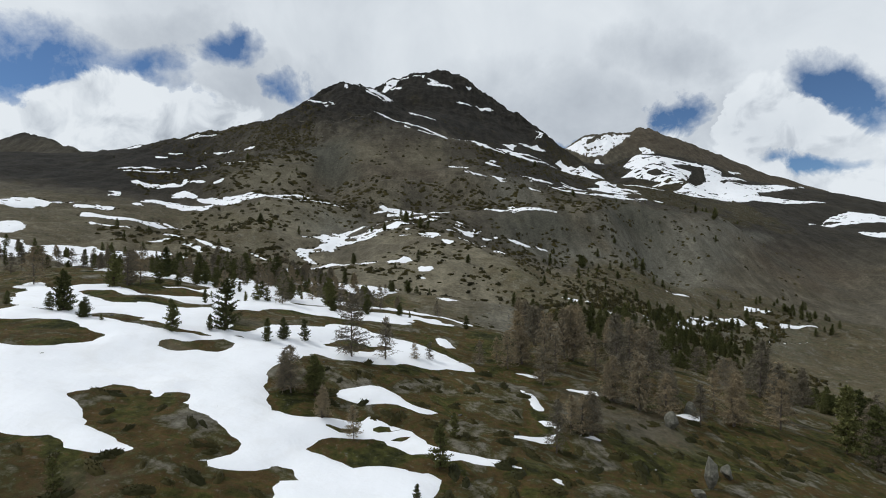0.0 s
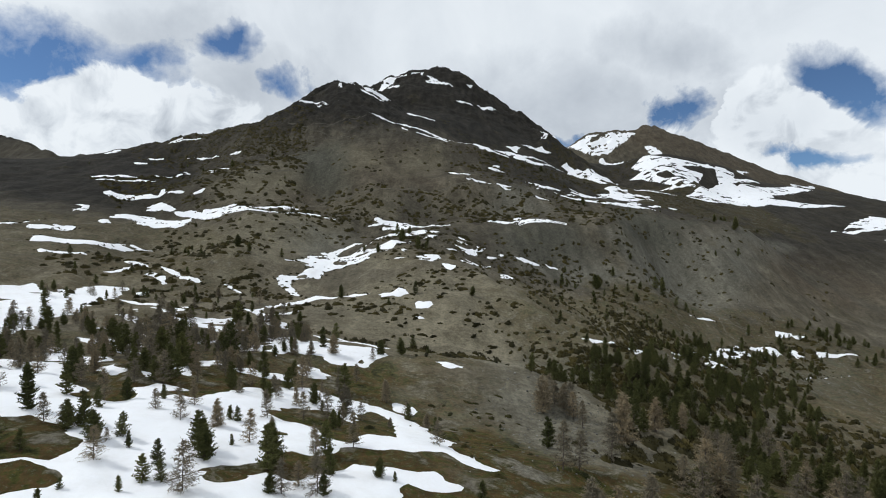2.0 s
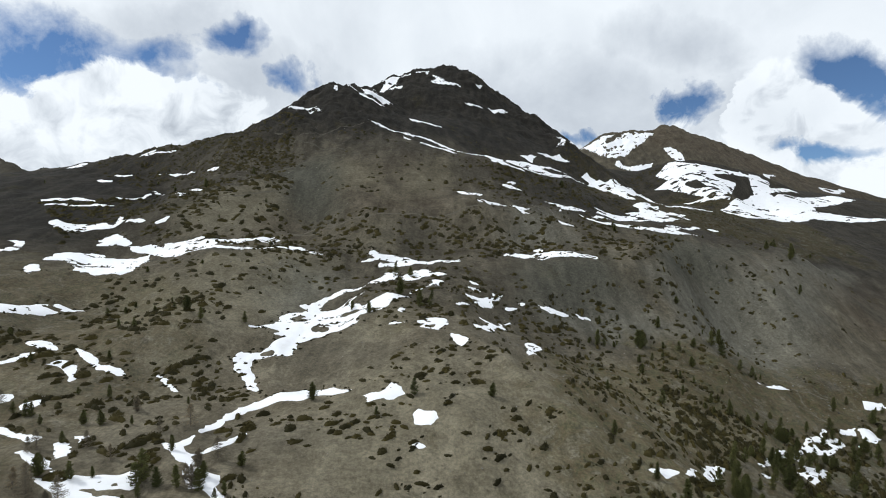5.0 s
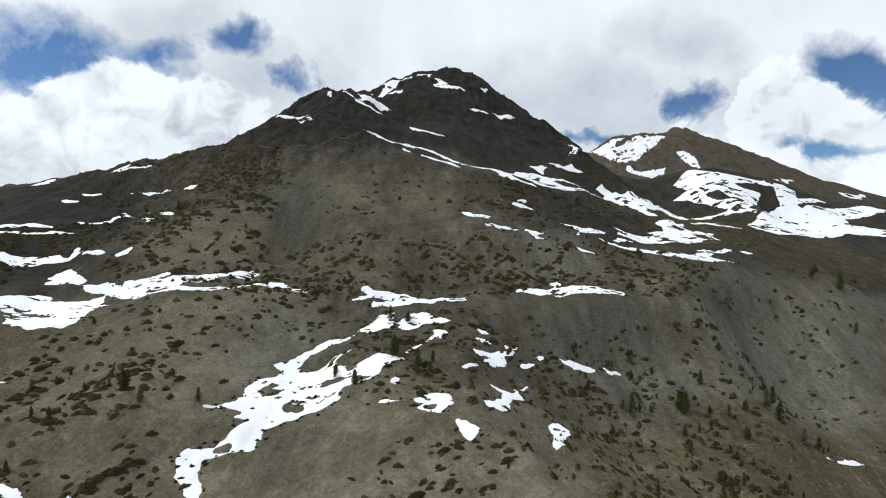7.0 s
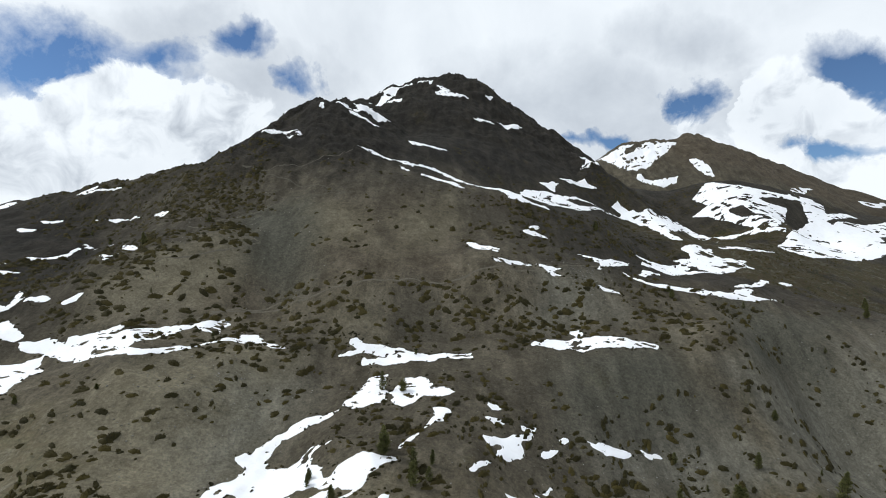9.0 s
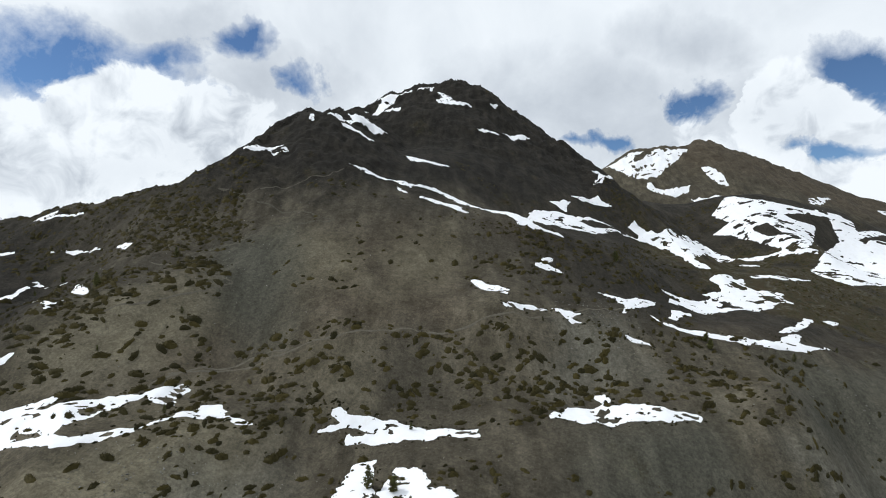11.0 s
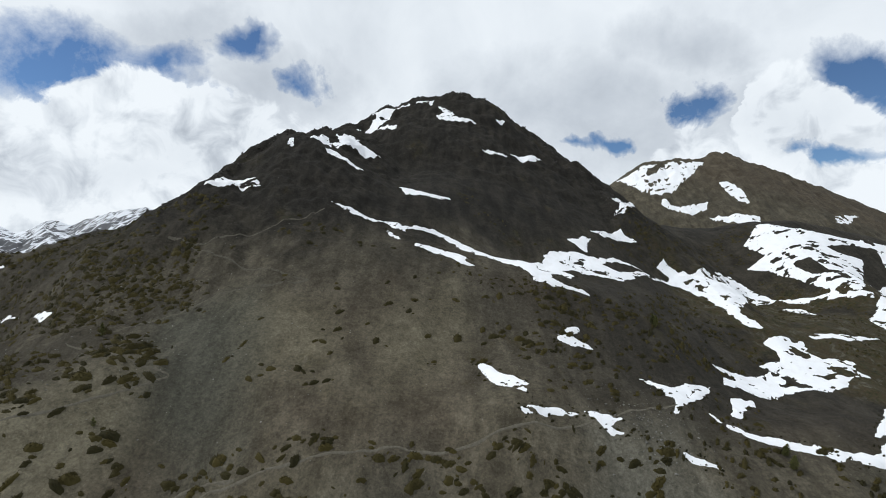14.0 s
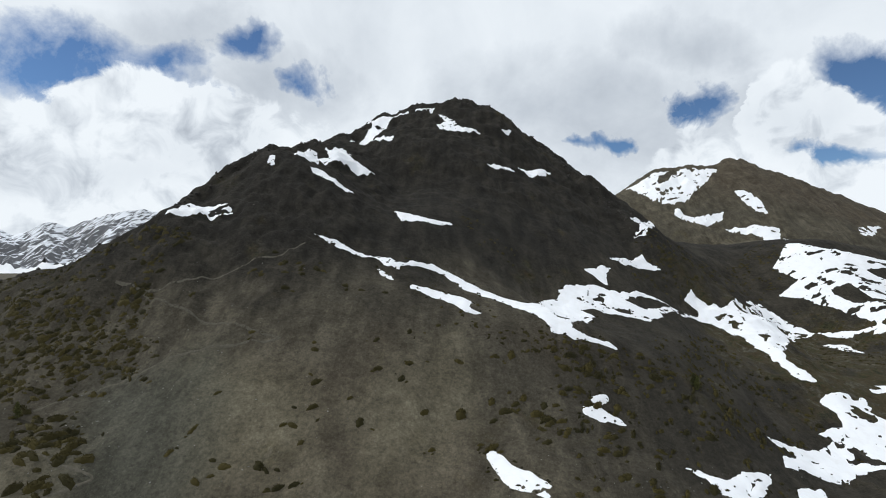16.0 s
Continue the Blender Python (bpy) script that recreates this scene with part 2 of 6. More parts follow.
RANGE, n = material("snowy_range")
geo = n.add("NewGeometry")
where = geo.outputs["Position"]
steep = n.add("SeparateXYZ", Vector=geo.outputs["Normal"]).outputs[2]
snowy = n.ramp(n.math("ADD", steep, n.math("MULTIPLY", n.noise(where, 0.012, 7, 0.7), 0.5)), [(0.80, 0.0), (0.93, 1.0)])
finish(n, n.mix(snowy, (0.17, 0.17, 0.175), (0.80, 0.82, 0.86)), 0.9, n.noise(where, 0.03, 6, 0.7), 0.8, 8.0, 0.1)

# ---- the lie of the land ----
SEED = 7


def lattice(ix, iy, seed):
    """A fixed random number from 0 to 1 for every whole-numbered place."""
    h = (ix.astype(np.int64) * 374761393 + iy.astype(np.int64) * 668265263 + seed * 1442695041) & 0x7FFFFFFF
    h = ((h ^ (h >> 13)) * 1274126177) & 0x7FFFFFFF
    return ((h ^ (h >> 16)) & 0xFFFF) / 65535.0


def swell(x, y, size, seed=0):
    """Smooth noise from -1 to 1 with lumps of the given size in metres."""
    u, v = x / size, y / size
    iu, iv = np.floor(u), np.floor(v)
    fu, fv = u - iu, v - iv
    fu, fv = fu**3 * (fu * (fu * 6 - 15) + 10), fv**3 * (fv * (fv * 6 - 15) + 10)
    a = lattice(iu, iv, seed) * (1 - fu) + lattice(iu + 1, iv, seed) * fu
    b = lattice(iu, iv + 1, seed) * (1 - fu) + lattice(iu + 1, iv + 1, seed) * fu
    return 2 * (a * (1 - fv) + b * fv) - 1


def rugged(x, y, size, octaves=4, gain=0.5, seed=0):
    """Several octaves of swell."""
    z, amp, total = 0.0, 1.0, 0.0
    for n in range(octaves):
        c, s = math.cos(0.7 * n), math.sin(0.7 * n)
        z = z + amp * swell(c * x - s * y + 31.7 * n, s * x + c * y - 17.3 * n, size / 2.03**n, seed + n)
        total += amp
        amp *= gain
    return z / total


def soft(value, low, high):
    s = np.clip((value - low) / (high - low), 0, 1)
    return s * s * (3 - 2 * s)


def crest(x, y, fall, blunt, nodes):
    """The height of a mountain that falls off evenly on both sides of a crest line."""
    z = np.full(np.shape(x), -1e4)
    for (ax, ay, az), (bx, by, bz) in zip(nodes[:-1], nodes[1:]):
        dx, dy = bx - ax, by - ay
        s = np.clip(((x - ax) * dx + (y - ay) * dy) / (dx * dx + dy * dy), 0, 1)
        d = np.hypot(x - ax - s * dx, y - ay - s * dy)
        z = np.maximum(z, az + s * (bz - az) - fall * (np.sqrt(d * d + blunt * blunt) - blunt))
    return z


def mound(x, y, cx, cy, height, along, across, turn):
    """A rise, or with a minus a hollow, of the given half-widths."""
    c, s = math.cos(turn), math.sin(turn)
    u, v = (x - cx) * c + (y - cy) * s, (y - cy) * c - (x - cx) * s
    return height * np.exp(-0.5 * ((u / along) ** 2 + (v / across) ** 2))


MAIN_CREST = [
    (-640, 640, 160), (-474, 575, 188), (-450, 560, 183), (-360, 510, 157), (-327, 502, 157), (-292, 496, 161), (-240, 489, 171), (-206, 491, 177),
    (-183, 508, 183), (-151, 528, 204), (-138, 530, 210), (-140, 560, 227), (-128, 585, 245), (-118, 600, 257.5), (-114, 620, 257), (-108, 648, 267), (-108, 690, 274),
    (-102, 740, 288), (-72, 778, 320), (-38, 785, 331), (0, 785, 333), (20, 778, 326), (33, 775, 308), (56, 768, 297), (80, 745, 272),
    (98, 715, 251), (113, 682, 222), (127, 651, 202),
]
FAR_CREST = [
    (275, 1150, 285), (326, 1160, 319), (400, 1165, 326), (440, 1165, 328), (450, 1166, 338), (468, 1168, 337), (480, 1168, 327), (525, 1165, 314), (603, 1170, 287), (715, 1170, 243), (1000, 1150, 200), (1400, 1100, 150),
]
MOUNDS, HUMPS = [], []


def rise(*values):
    MOUNDS.append(values)


def hump(x, y, height, spread):
    HUMPS.append((x, y, height, spread))


# the great rises and hollows under the crests
rise(168, 262, -48.9, 201, 107, 0.5)
rise(192, 623, -30.6, 24, 107, -0.36)
rise(-78, 636, 68.4, 475, 147, 0.41)
rise(20, 691, 42.2, 91, 175, -0.27)
rise(493, 900, 5.2, 42, 41, 1.29)
rise(-300, 900, -17.6, 42, 42, 0.3)
rise(558, 900, -11.1, 41, 41, 0.9)
rise(700, 900, -37.8, 42, 42, 0.09)
rise(380, 948, 16.4, 43, 43, -0.04)
rise(103, 951, 30.4, 45, 45, 1.03)
rise(-600, 1300, -39.3, 42, 42, 0.3)
rise(-1, 1399, -52.2, 42, 42, -0.97)
rise(950, 1050, -110, 230, 260, 0)
rise(620, 1420, -70, 250, 150, 0)
# spurs, benches and gullies of the slopes
hump(20, -180, 5.3, 95)
hump(-10, -90, 6.0, 52)
hump(-160, -60, -3.6, 95)
hump(140, -60, -4.0, 95)
hump(320, -60, 1.0, 95)
hump(80, 30, -6.9, 52)
hump(-40, 48, 2.8, 18)
hump(20, 60, 11.8, 95)
hump(16, 80, 4.2, 30)
hump(-48, 96, 5.7, 30)
hump(-4, 132, -3.6, 18)
hump(-100, 132, 2.5, 18)
hump(170, 150, -8.2, 52)
hump(260, 150, -11.5, 52)
hump(8, 156, 8.2, 18)
hump(-28, 156, 3.9, 18)
hump(44, 156, 3.9, 18)
hump(96, 160, -4.5, 30)
hump(-76, 168, -1.8, 18)
hump(128, 168, -2.8, 18)
hump(-4, 192, -2.3, 18)
hump(-64, 192, 1.4, 18)
hump(68, 204, 4.7, 18)
hump(104, 204, 1.6, 18)
hump(-130, 210, -6.7, 52)
hump(-100, 216, -3.9, 18)
hump(-4, 216, 2.3, 18)
hump(32, 240, 14.5, 30)
hump(96, 240, 3.3, 30)
hump(-64, 240, -5.4, 18)
hump(-16, 240, 3.3, 18)
hump(-340, 240, 1.5, 95)
hump(188, 240, -2.4, 18)
hump(350, 240, 3.1, 52)
hump(-100, 264, 4.8, 18)
hump(128, 264, -1.5, 18)
hump(32, 264, 2.4, 18)
hump(208, 272, -4.4, 30)
hump(-136, 276, -6.1, 18)
hump(8, 276, 3.2, 18)
hump(-52, 276, -2.5, 18)
hump(-124, 288, -4.2, 18)
hump(320, 300, -5.9, 95)
hump(440, 300, 0.4, 95)
hump(92, 300, 5.2, 18)
hump(-580, 300, -0.8, 95)
hump(236, 300, 1.8, 18)
hump(-340, 300, 2.7, 52)
hump(-16, 304, 7.9, 30)
hump(-64, 312, -10.1, 18)
hump(-100, 312, 5.9, 18)
hump(48, 320, -4.5, 30)
hump(152, 324, -2.1, 18)
hump(116, 324, 2.9, 18)
hump(-130, 330, -8.8, 52)
hump(380, 330, 5.7, 52)
hump(-192, 336, -4.5, 30)
hump(240, 336, -4.1, 30)
hump(92, 336, -3.3, 18)
hump(-124, 336, 3.8, 18)
hump(-160, 348, -7.2, 18)
hump(-52, 348, -7.6, 18)
hump(44, 348, 3.9, 18)
hump(112, 352, 3.3, 30)
hump(-280, 360, -10.3, 95)
hump(152, 360, -9.2, 18)
hump(620, 360, -0.5, 95)
hump(320, 360, -10.1, 52)
hump(-48, 368, -10.6, 30)
hump(68, 372, 6.4, 18)
hump(-196, 372, -3.9, 18)
hump(152, 372, -7.6, 18)
hump(288, 384, -5.9, 30)
hump(-4, 384, -6.5, 18)
hump(-112, 384, -4.4, 18)
hump(-172, 384, 7.1, 18)
hump(188, 384, 5.5, 18)
hump(116, 384, 9.3, 18)
hump(-16, 384, -4.8, 18)
hump(128, 384, 6.4, 18)
hump(-370, 390, 2.2, 52)
hump(116, 396, 1.3, 18)
hump(-88, 396, -12.9, 18)
hump(44, 396, -8.5, 18)
hump(-148, 408, 2.0, 18)
hump(-52, 408, 2.1, 18)
hump(236, 408, 2.5, 18)
hump(20, 420, 7.3, 18)
hump(320, 420, -3.5, 52)
hump(68, 420, 5.7, 18)
hump(-16, 420, -2.2, 18)
hump(-124, 420, 4.5, 18)
hump(164, 420, 4.1, 18)
hump(-88, 420, -2.0, 18)
hump(208, 432, 9.0, 30)
hump(-196, 432, -6.7, 18)
hump(140, 432, 6.4, 18)
hump(248, 432, 4.9, 18)
hump(116, 432, 6.2, 18)
hump(-64, 444, -2.9, 18)
hump(-160, 444, 3.0, 18)
hump(236, 444, 5.5, 18)
hump(-4, 456, -7.1, 18)
hump(-124, 456, -10.0, 18)
hump(-196, 456, -3.1, 18)
hump(152, 456, 4.3, 18)
hump(56, 468, -2.4, 18)
hump(116, 468, -2.3, 18)
hump(188, 468, -0.9, 18)
hump(140, 480, 13.9, 95)
hump(-100, 480, 10.5, 52)
hump(-172, 480, 11.1, 18)
hump(-288, 480, 5.4, 30)
hump(224, 480, -2.6, 30)
hump(-16, 480, 3.0, 18)
hump(440, 480, 2.1, 52)
hump(680, 480, -1.8, 95)
hump(-232, 492, 2.8, 18)
hump(80, 492, 2.4, 18)
hump(8, 492, 1.8, 18)
hump(44, 504, 5.1, 18)
hump(176, 504, 1.7, 18)
hump(152, 516, 6.1, 18)
hump(-4, 528, -6.6, 18)
hump(-196, 528, -5.8, 18)
hump(380, 540, -3.0, 95)
hump(164, 540, 11.4, 18)
hump(56, 540, -5.9, 18)
hump(-144, 544, -5.8, 30)
hump(-64, 544, 1.7, 30)
hump(32, 552, -7.6, 18)
hump(404, 552, -6.5, 18)
hump(192, 560, 7.0, 30)
hump(-40, 564, 3.7, 18)
hump(116, 564, -3.2, 18)
hump(80, 564, -3.1, 18)
hump(80, 570, -12.9, 52)
hump(530, 570, -3.3, 52)
hump(32, 576, -6.4, 30)
hump(-40, 600, 11.7, 95)
hump(-280, 600, -4.9, 95)
hump(-190, 600, -4.5, 52)
hump(140, 600, -7.8, 18)
hump(-460, 600, 1.4, 95)
hump(-370, 600, 7.8, 52)
hump(-112, 600, -4.6, 18)
hump(-280, 600, -10.3, 52)
hump(410, 600, -3.7, 52)
hump(240, 608, -5.7, 30)
hump(92, 612, 1.4, 18)
hump(248, 624, -5.9, 18)
hump(332, 624, -3.1, 18)
hump(170, 630, -4.2, 52)
hump(296, 636, 8.1, 18)
hump(344, 648, -5.5, 18)
hump(320, 648, -5.4, 18)
hump(128, 648, 3.8, 18)
hump(248, 648, -7.1, 18)
hump(-112, 656, -7.0, 30)
hump(740, 660, 8.4, 95)
hump(284, 660, 3.5, 18)
hump(20, 672, 4.1, 18)
hump(-64, 672, 3.4, 18)
hump(-32, 672, 7.0, 30)
hump(104, 672, -2.0, 18)
hump(-48, 688, 7.8, 30)
hump(56, 696, -4.9, 18)
hump(-64, 696, 4.9, 18)
hump(304, 704, 6.7, 30)
hump(560, 720, 16.8, 95)
hump(64, 720, -4.5, 30)
hump(356, 720, 2.2, 18)
hump(368, 720, 7.6, 30)
hump(44, 720, -3.4, 18)
hump(320, 732, 4.5, 18)
hump(400, 736, 6.7, 30)
hump(272, 736, 5.6, 30)
hump(320, 750, 16.4, 52)
hump(392, 756, 3.4, 18)
hump(230, 780, 2.9, 52)
hump(-70, 780, -2.1, 52)
hump(140, 810, -1.0, 52)
hump(290, 810, 5.9, 52)
hump(680, 840, -5.9, 95)
hump(440, 840, 2.8, 52)
hump(290, 870, 1.8, 52)
hump(560, 900, -2.5, 95)
hump(740, 960, 3.5, 95)
hump(440, 1020, -1.5, 95)


def shape(x, y):
    """The broad height of the land."""
    u, v = np.clip(x, -700, 700) / 300, (np.clip(y, -300, 1000) - 400) / 400
    low = 88.1 + -12.3 * u + 42.2 * v + -4.0 * u * u + 24.2 * u * v + -3.1 * v * v
    for m in MOUNDS:
        low = low + mound(x, y, *m)
    high = np.maximum(crest(x, y, 0.85, 5, MAIN_CREST), crest(x, y, 0.75, 6, FAR_CREST))
    top = np.maximum(low, high)
    z = top + 4 * np.log(np.exp((low - top) / 4) + np.exp((high - top) / 4))
    for cx, cy, height, spread in HUMPS:
        z = z + height * np.exp(-0.5 * ((x - cx) ** 2 + (y - cy) ** 2) / spread**2)
    away = np.maximum(np.maximum(np.abs(x) - 700, y - 1250), -250 - y).clip(0)
    return z - 160 * (1 - np.exp(-away / 900)), high - low


def land(x, y):
    """The height of the ground with its humps, gullies and broken rock."""
    z, rock = shape(x, y)
    z = z + 1.7 * rugged(x, y, 26, 5, 0.55, 3) + 0.9 * rugged(x, 0.3 * y, 11, 4, 0.6, 33) * soft(y, 60, 260)
    z = z + 0.45 * np.maximum(0, rugged(x, y, 5.5, 3, 0.55, 37)) * (1 - soft(y, 120, 220))
    spurs = 1 - 2.2 * np.abs(rugged(x + 0.4 * y, 0.8 * y, 34, 3, 0.5, 53))
    z = z + 1.9 * spurs * soft(y, 150, 220) * (1 - soft(y, 400, 470)) + 0.35 * rugged(x, y, 6, 2, 0.6, 57) * soft(y, 150, 220)
    near_crest = 1 / (1 + np.exp(-rock / 9))
    crag = (1 - np.abs(rugged(x, y, 22, 4, 0.55, 11)) * 2.4) * 3.4 + 1.8 * rugged(x, y, 7, 3, 0.6, 23)
    return z + near_crest * (crag - 1.2)


def stretch(lo, hi, step):
    """Grid lines from lo to hi whose spacing is step(place)."""
    out = [lo]
    while out[-1] < hi:
        out.append(out[-1] + step(out[-1]))
    return np.array(out)


GX = stretch(0, 4600, lambda x: 0.9 + max(0, x - 70) / 150 + max(0, x - 600) / 14)
GX = np.concatenate([-GX[:0:-1], GX]) - 5
GY = np.concatenate([-stretch(30, 4600, lambda y: 2 + y / 12)[::-1], stretch(-29, 4700, lambda y: 0.75 + max(0, y - 80) / 800 + max(0, y - 900) / 160 + max(0, y - 1230) / 9)])
MX, MY = np.meshgrid(GX, GY)
MZ = land(MX, MY)


def ground_at(x, y):
    """Height of the ground mesh at a place."""
    i = int(np.clip(np.searchsorted(GX, x) - 1, 0, len(GX) - 2))
    j = int(np.clip(np.searchsorted(GY, y) - 1, 0, len(GY) - 2))
    a, b = (x - GX[i]) / (GX[i + 1] - GX[i]), (y - GY[j]) / (GY[j + 1] - GY[j])
    return float((MZ[j, i] * (1 - a) + MZ[j, i + 1] * a) * (1 - b) + (MZ[j + 1, i] * (1 - a) + MZ[j + 1, i + 1] * a) * b)


def sheet(name, zz, keep, mat):
    """A mesh on the ground's own grid, of the faces in keep."""
    ny, nx = zz.shape
    jj, ii = np.nonzero(keep)
    quads = np.stack([jj * nx + ii, jj * nx + ii + 1, (jj + 1) * nx + ii + 1, (jj + 1) * nx + ii], 1)
    used, inverse = np.unique(quads, return_inverse=True)
    co = np.stack([MX.ravel()[used], MY.ravel()[used], zz.ravel()[used]], 1).astype(np.float32)
    mesh = bpy.data.meshes.new(name)
    mesh.vertices.add(len(co))
    mesh.vertices.foreach_set("co", co.ravel())
    mesh.loops.add(4 * len(quads))
    mesh.loops.foreach_set("vertex_index", inverse.ravel().astype(np.int32))
    mesh.polygons.add(len(quads))
    mesh.polygons.foreach_set("loop_start", np.arange(0, 4 * len(quads), 4, dtype=np.int32))
    mesh.update(calc_edges=True)
    mesh.shade_smooth()
    mesh.materials.append(mat)
    return new(name, mesh), used


def oval(x, y, cx, cy, rx, ry, turn=0.0):
    """1 in the middle of an oval stretch of ground, fading to 0 at its rim."""
    c, s = math.cos(turn), math.sin(turn)
    u, v = ((x - cx) * c + (y - cy) * s) / rx, ((y - cy) * c - (x - cx) * s) / ry
    return 1 - soft(np.hypot(u, v), 0.55, 1.0)


def depth_inside(outline, x, y):
    """Distance from the outline in metres: plus inside, minus outside."""
    near, odd = np.full(np.shape(x), 1e9), np.zeros(np.shape(x), bool)
    for (ax, ay), (bx, by) in zip(outline, outline[1:] + outline[:1]):
        dx, dy = bx - ax, by - ay
        s = np.clip(((x - ax) * dx + (y - ay) * dy) / (dx * dx + dy * dy + 1e-9), 0, 1)
        near = np.minimum(near, np.hypot(x - ax - s * dx, y - ay - s * dy))
        if ay != by:
            odd ^= ((ay > y) != (by > y)) & (x < dx * (y - ay) / dy + ax)
    return np.where(odd, near, -near)


def extent(outline):
    xs, ys = [p[0] for p in outline], [p[1] for p in outline]
    return min(xs), max(xs), min(ys), max(ys)


STAINS = []


def stain(kind, *outline):
    """A stretch of ground of a colour of its own."""
    STAINS.append((kind, outline))


# pale gravel, grey debris, slate-dark scree and rusty earth
stain("pale", (-150, 293), (-136, 311), (-104, 315), (-79, 327), (-70, 300), (-76, 271), (-87, 257), (-109, 251))
stain("pale", (-43, 291), (-21, 284), (-14, 275), (-24, 263), (-35, 264))
stain("pale", (-61, 391), (-42, 394), (-35, 381), (-53, 378))
stain("grey", (-84, 339), (-59, 353), (-57, 333), (-66, 294), (-66, 279), (-79, 306))
stain("slate", (37, 358), (82, 369), (88, 356), (54, 338), (36, 339))
stain("grey", (107, 369), (295, 471), (165, 326), (129, 326))
stain("grey", (39, 332), (102, 353), (114, 334), (77, 322), (46, 319))
stain("pale", (-159, 386), (-113, 418), (-106, 407), (-133, 374), (-153, 364))
stain("pale", (-152, 400), (-114, 427), (-102, 407), (-114, 382), (-143, 370), (-152, 382))
stain("slate", (-123, 451), (-87, 460), (-70, 408), (-91, 403), (-105, 414))
stain("pale", (-55, 392), (-42, 394), (-36, 381), (-51, 377))
stain("rust", (-85, 460), (-5, 470), (0, 412), (-58, 406))
stain("grey", (43, 419), (73, 427), (72, 399), (37, 393))
stain("slate", (134, 420), (205, 438), (161, 389), (123, 376))
stain("rust", (110, 455), (184, 494), (146, 436), (108, 433))
stain("rust", (-121, 390), (-90, 406), (-86, 402), (-112, 382))
stain("slate", (-124, 448), (-101, 456), (-84, 438), (-83, 423), (-104, 420))
stain("pale", (-96, 458), (-52, 457), (-36, 425), (-80, 422))
stain("rust", (-55, 450), (-32, 475), (-20, 464), (-39, 437))
stain("rust", (6, 489), (53, 500), (84, 497), (35, 480))
stain("rust", (-140, 569), (-84, 574), (-59, 546), (-100, 525))
stain("pale", (-43, 451), (-7, 479), (-3, 463), (-12, 432), (-33, 426))
stain("pale", (-41, 223), (-16, 255), (39, 235), (70, 205), (53, 184), (-10, 153), (-29, 177))
stain("pale", (-94, 247), (-84, 256), (-75, 240), (-83, 228))
stain("pale", (-122, 301), (-98, 366), (-63, 361), (-67, 284), (-81, 259))
stain("grey", (13, 180), (45, 200), (61, 187), (8, 156))
stain("grey", (114, 257), (228, 312), (173, 252), (130, 244))
stain("slate", (36, 367), (90, 382), (92, 355), (38, 336))
stain("pale", (67, 303), (89, 286), (110, 262), (79, 242), (55, 240))
stain("grey", (4, 139), (31, 161), (34, 120), (22, 93), (9, 90))


def stained(kind, x, y, ruffle, feather=13.0):
    """How far the ground belongs to stretches of one colour, 0 to 1."""
    out = np.zeros_like(x)
    for of_kind, outline in STAINS:
        if of_kind == kind:
            x0, x1, y0, y1 = extent(outline)
            near = np.nonzero((x > x0 - 14) & (x < x1 + 14) & (y > y0 - 14) & (y < y1 + 14))
            d = depth_inside(outline, x[near], y[near]) + 8 * ruffle[near]
            out[near] = np.maximum(out[near], soft(d, -feather, feather))
    return out


def tinting(x, y):
    """Pale gravel, grey rubble and slate-dark scree, each 0 to 1."""
    ruffle = rugged(x, y, 16, 4, 0.6, 47)
    return stained("pale", x, y, ruffle), stained("grey", x, y, ruffle), stained("slate", x, y, ruffle)


def covering(x, y, z):
    """What covers the ground: turf, dark rock with cloud shade painted in, and rusty earth, each 0 to 1."""
    ruffle = rugged(x, y, 18, 5, 0.6, 41)
    turf = 1 - soft(y + 0.35 * np.abs(x + 20) + 55 * ruffle, 118, 190)
    turf = np.maximum(turf, 0.5 * soft(oval(x, y, 190, 230, 190, 130) + 0.5 * ruffle, 0.15, 0.5))
    turf = np.maximum(turf, 0.3 * soft(oval(x, y, -170, 230, 110, 110) + 0.7 * ruffle, 0.3, 0.8))
    turf = np.maximum(turf, 0.4 * soft(oval(x, y, 240, 560, 150, 120) + 0.9 * ruffle, 0.3, 0.9))
    turf = turf * (1 - 0.8 * oval(x, y, 27, 128, 22, 30)) * soft(ruffle, -0.75, -0.2)
    # darker rock plus cloud shade over the higher slopes, painted as ground colour
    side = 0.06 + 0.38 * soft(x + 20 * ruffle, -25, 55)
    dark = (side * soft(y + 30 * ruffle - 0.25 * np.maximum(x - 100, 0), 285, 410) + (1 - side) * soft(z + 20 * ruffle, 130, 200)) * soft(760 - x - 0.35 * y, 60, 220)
    rock_and_shade = 0.34 * soft(y, 210, 330) + 0.28 * soft(y - 0.1 * x + 25 * ruffle, 395, 450) + 0.28 * soft(x + 15 * ruffle, 10, 70) * soft(y, 390, 450) + 0.32 * soft(-x + 15 * ruffle, 125, 190) * soft(y, 260, 340) * (1 - 0.8 * soft(y + 0.3 * x, 350, 385))
    dark = np.maximum(dark, rock_and_shade * (1 - 0.45 * soft(y - 0.5 * np.abs(x - 300), 780, 900)))
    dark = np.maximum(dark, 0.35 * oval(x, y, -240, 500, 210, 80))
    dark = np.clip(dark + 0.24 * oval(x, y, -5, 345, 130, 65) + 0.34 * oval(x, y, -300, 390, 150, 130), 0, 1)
    rust = 0.9 * oval(x, y, 260, 430, 120, 60) * soft(ruffle, -0.5, 0.3)
    rust = np.maximum(rust, oval(x, y, 620, 1130, 330, 120))
    rust = np.maximum(rust, 0.85 * stained("rust", x, y, ruffle))
    return turf, dark, rust


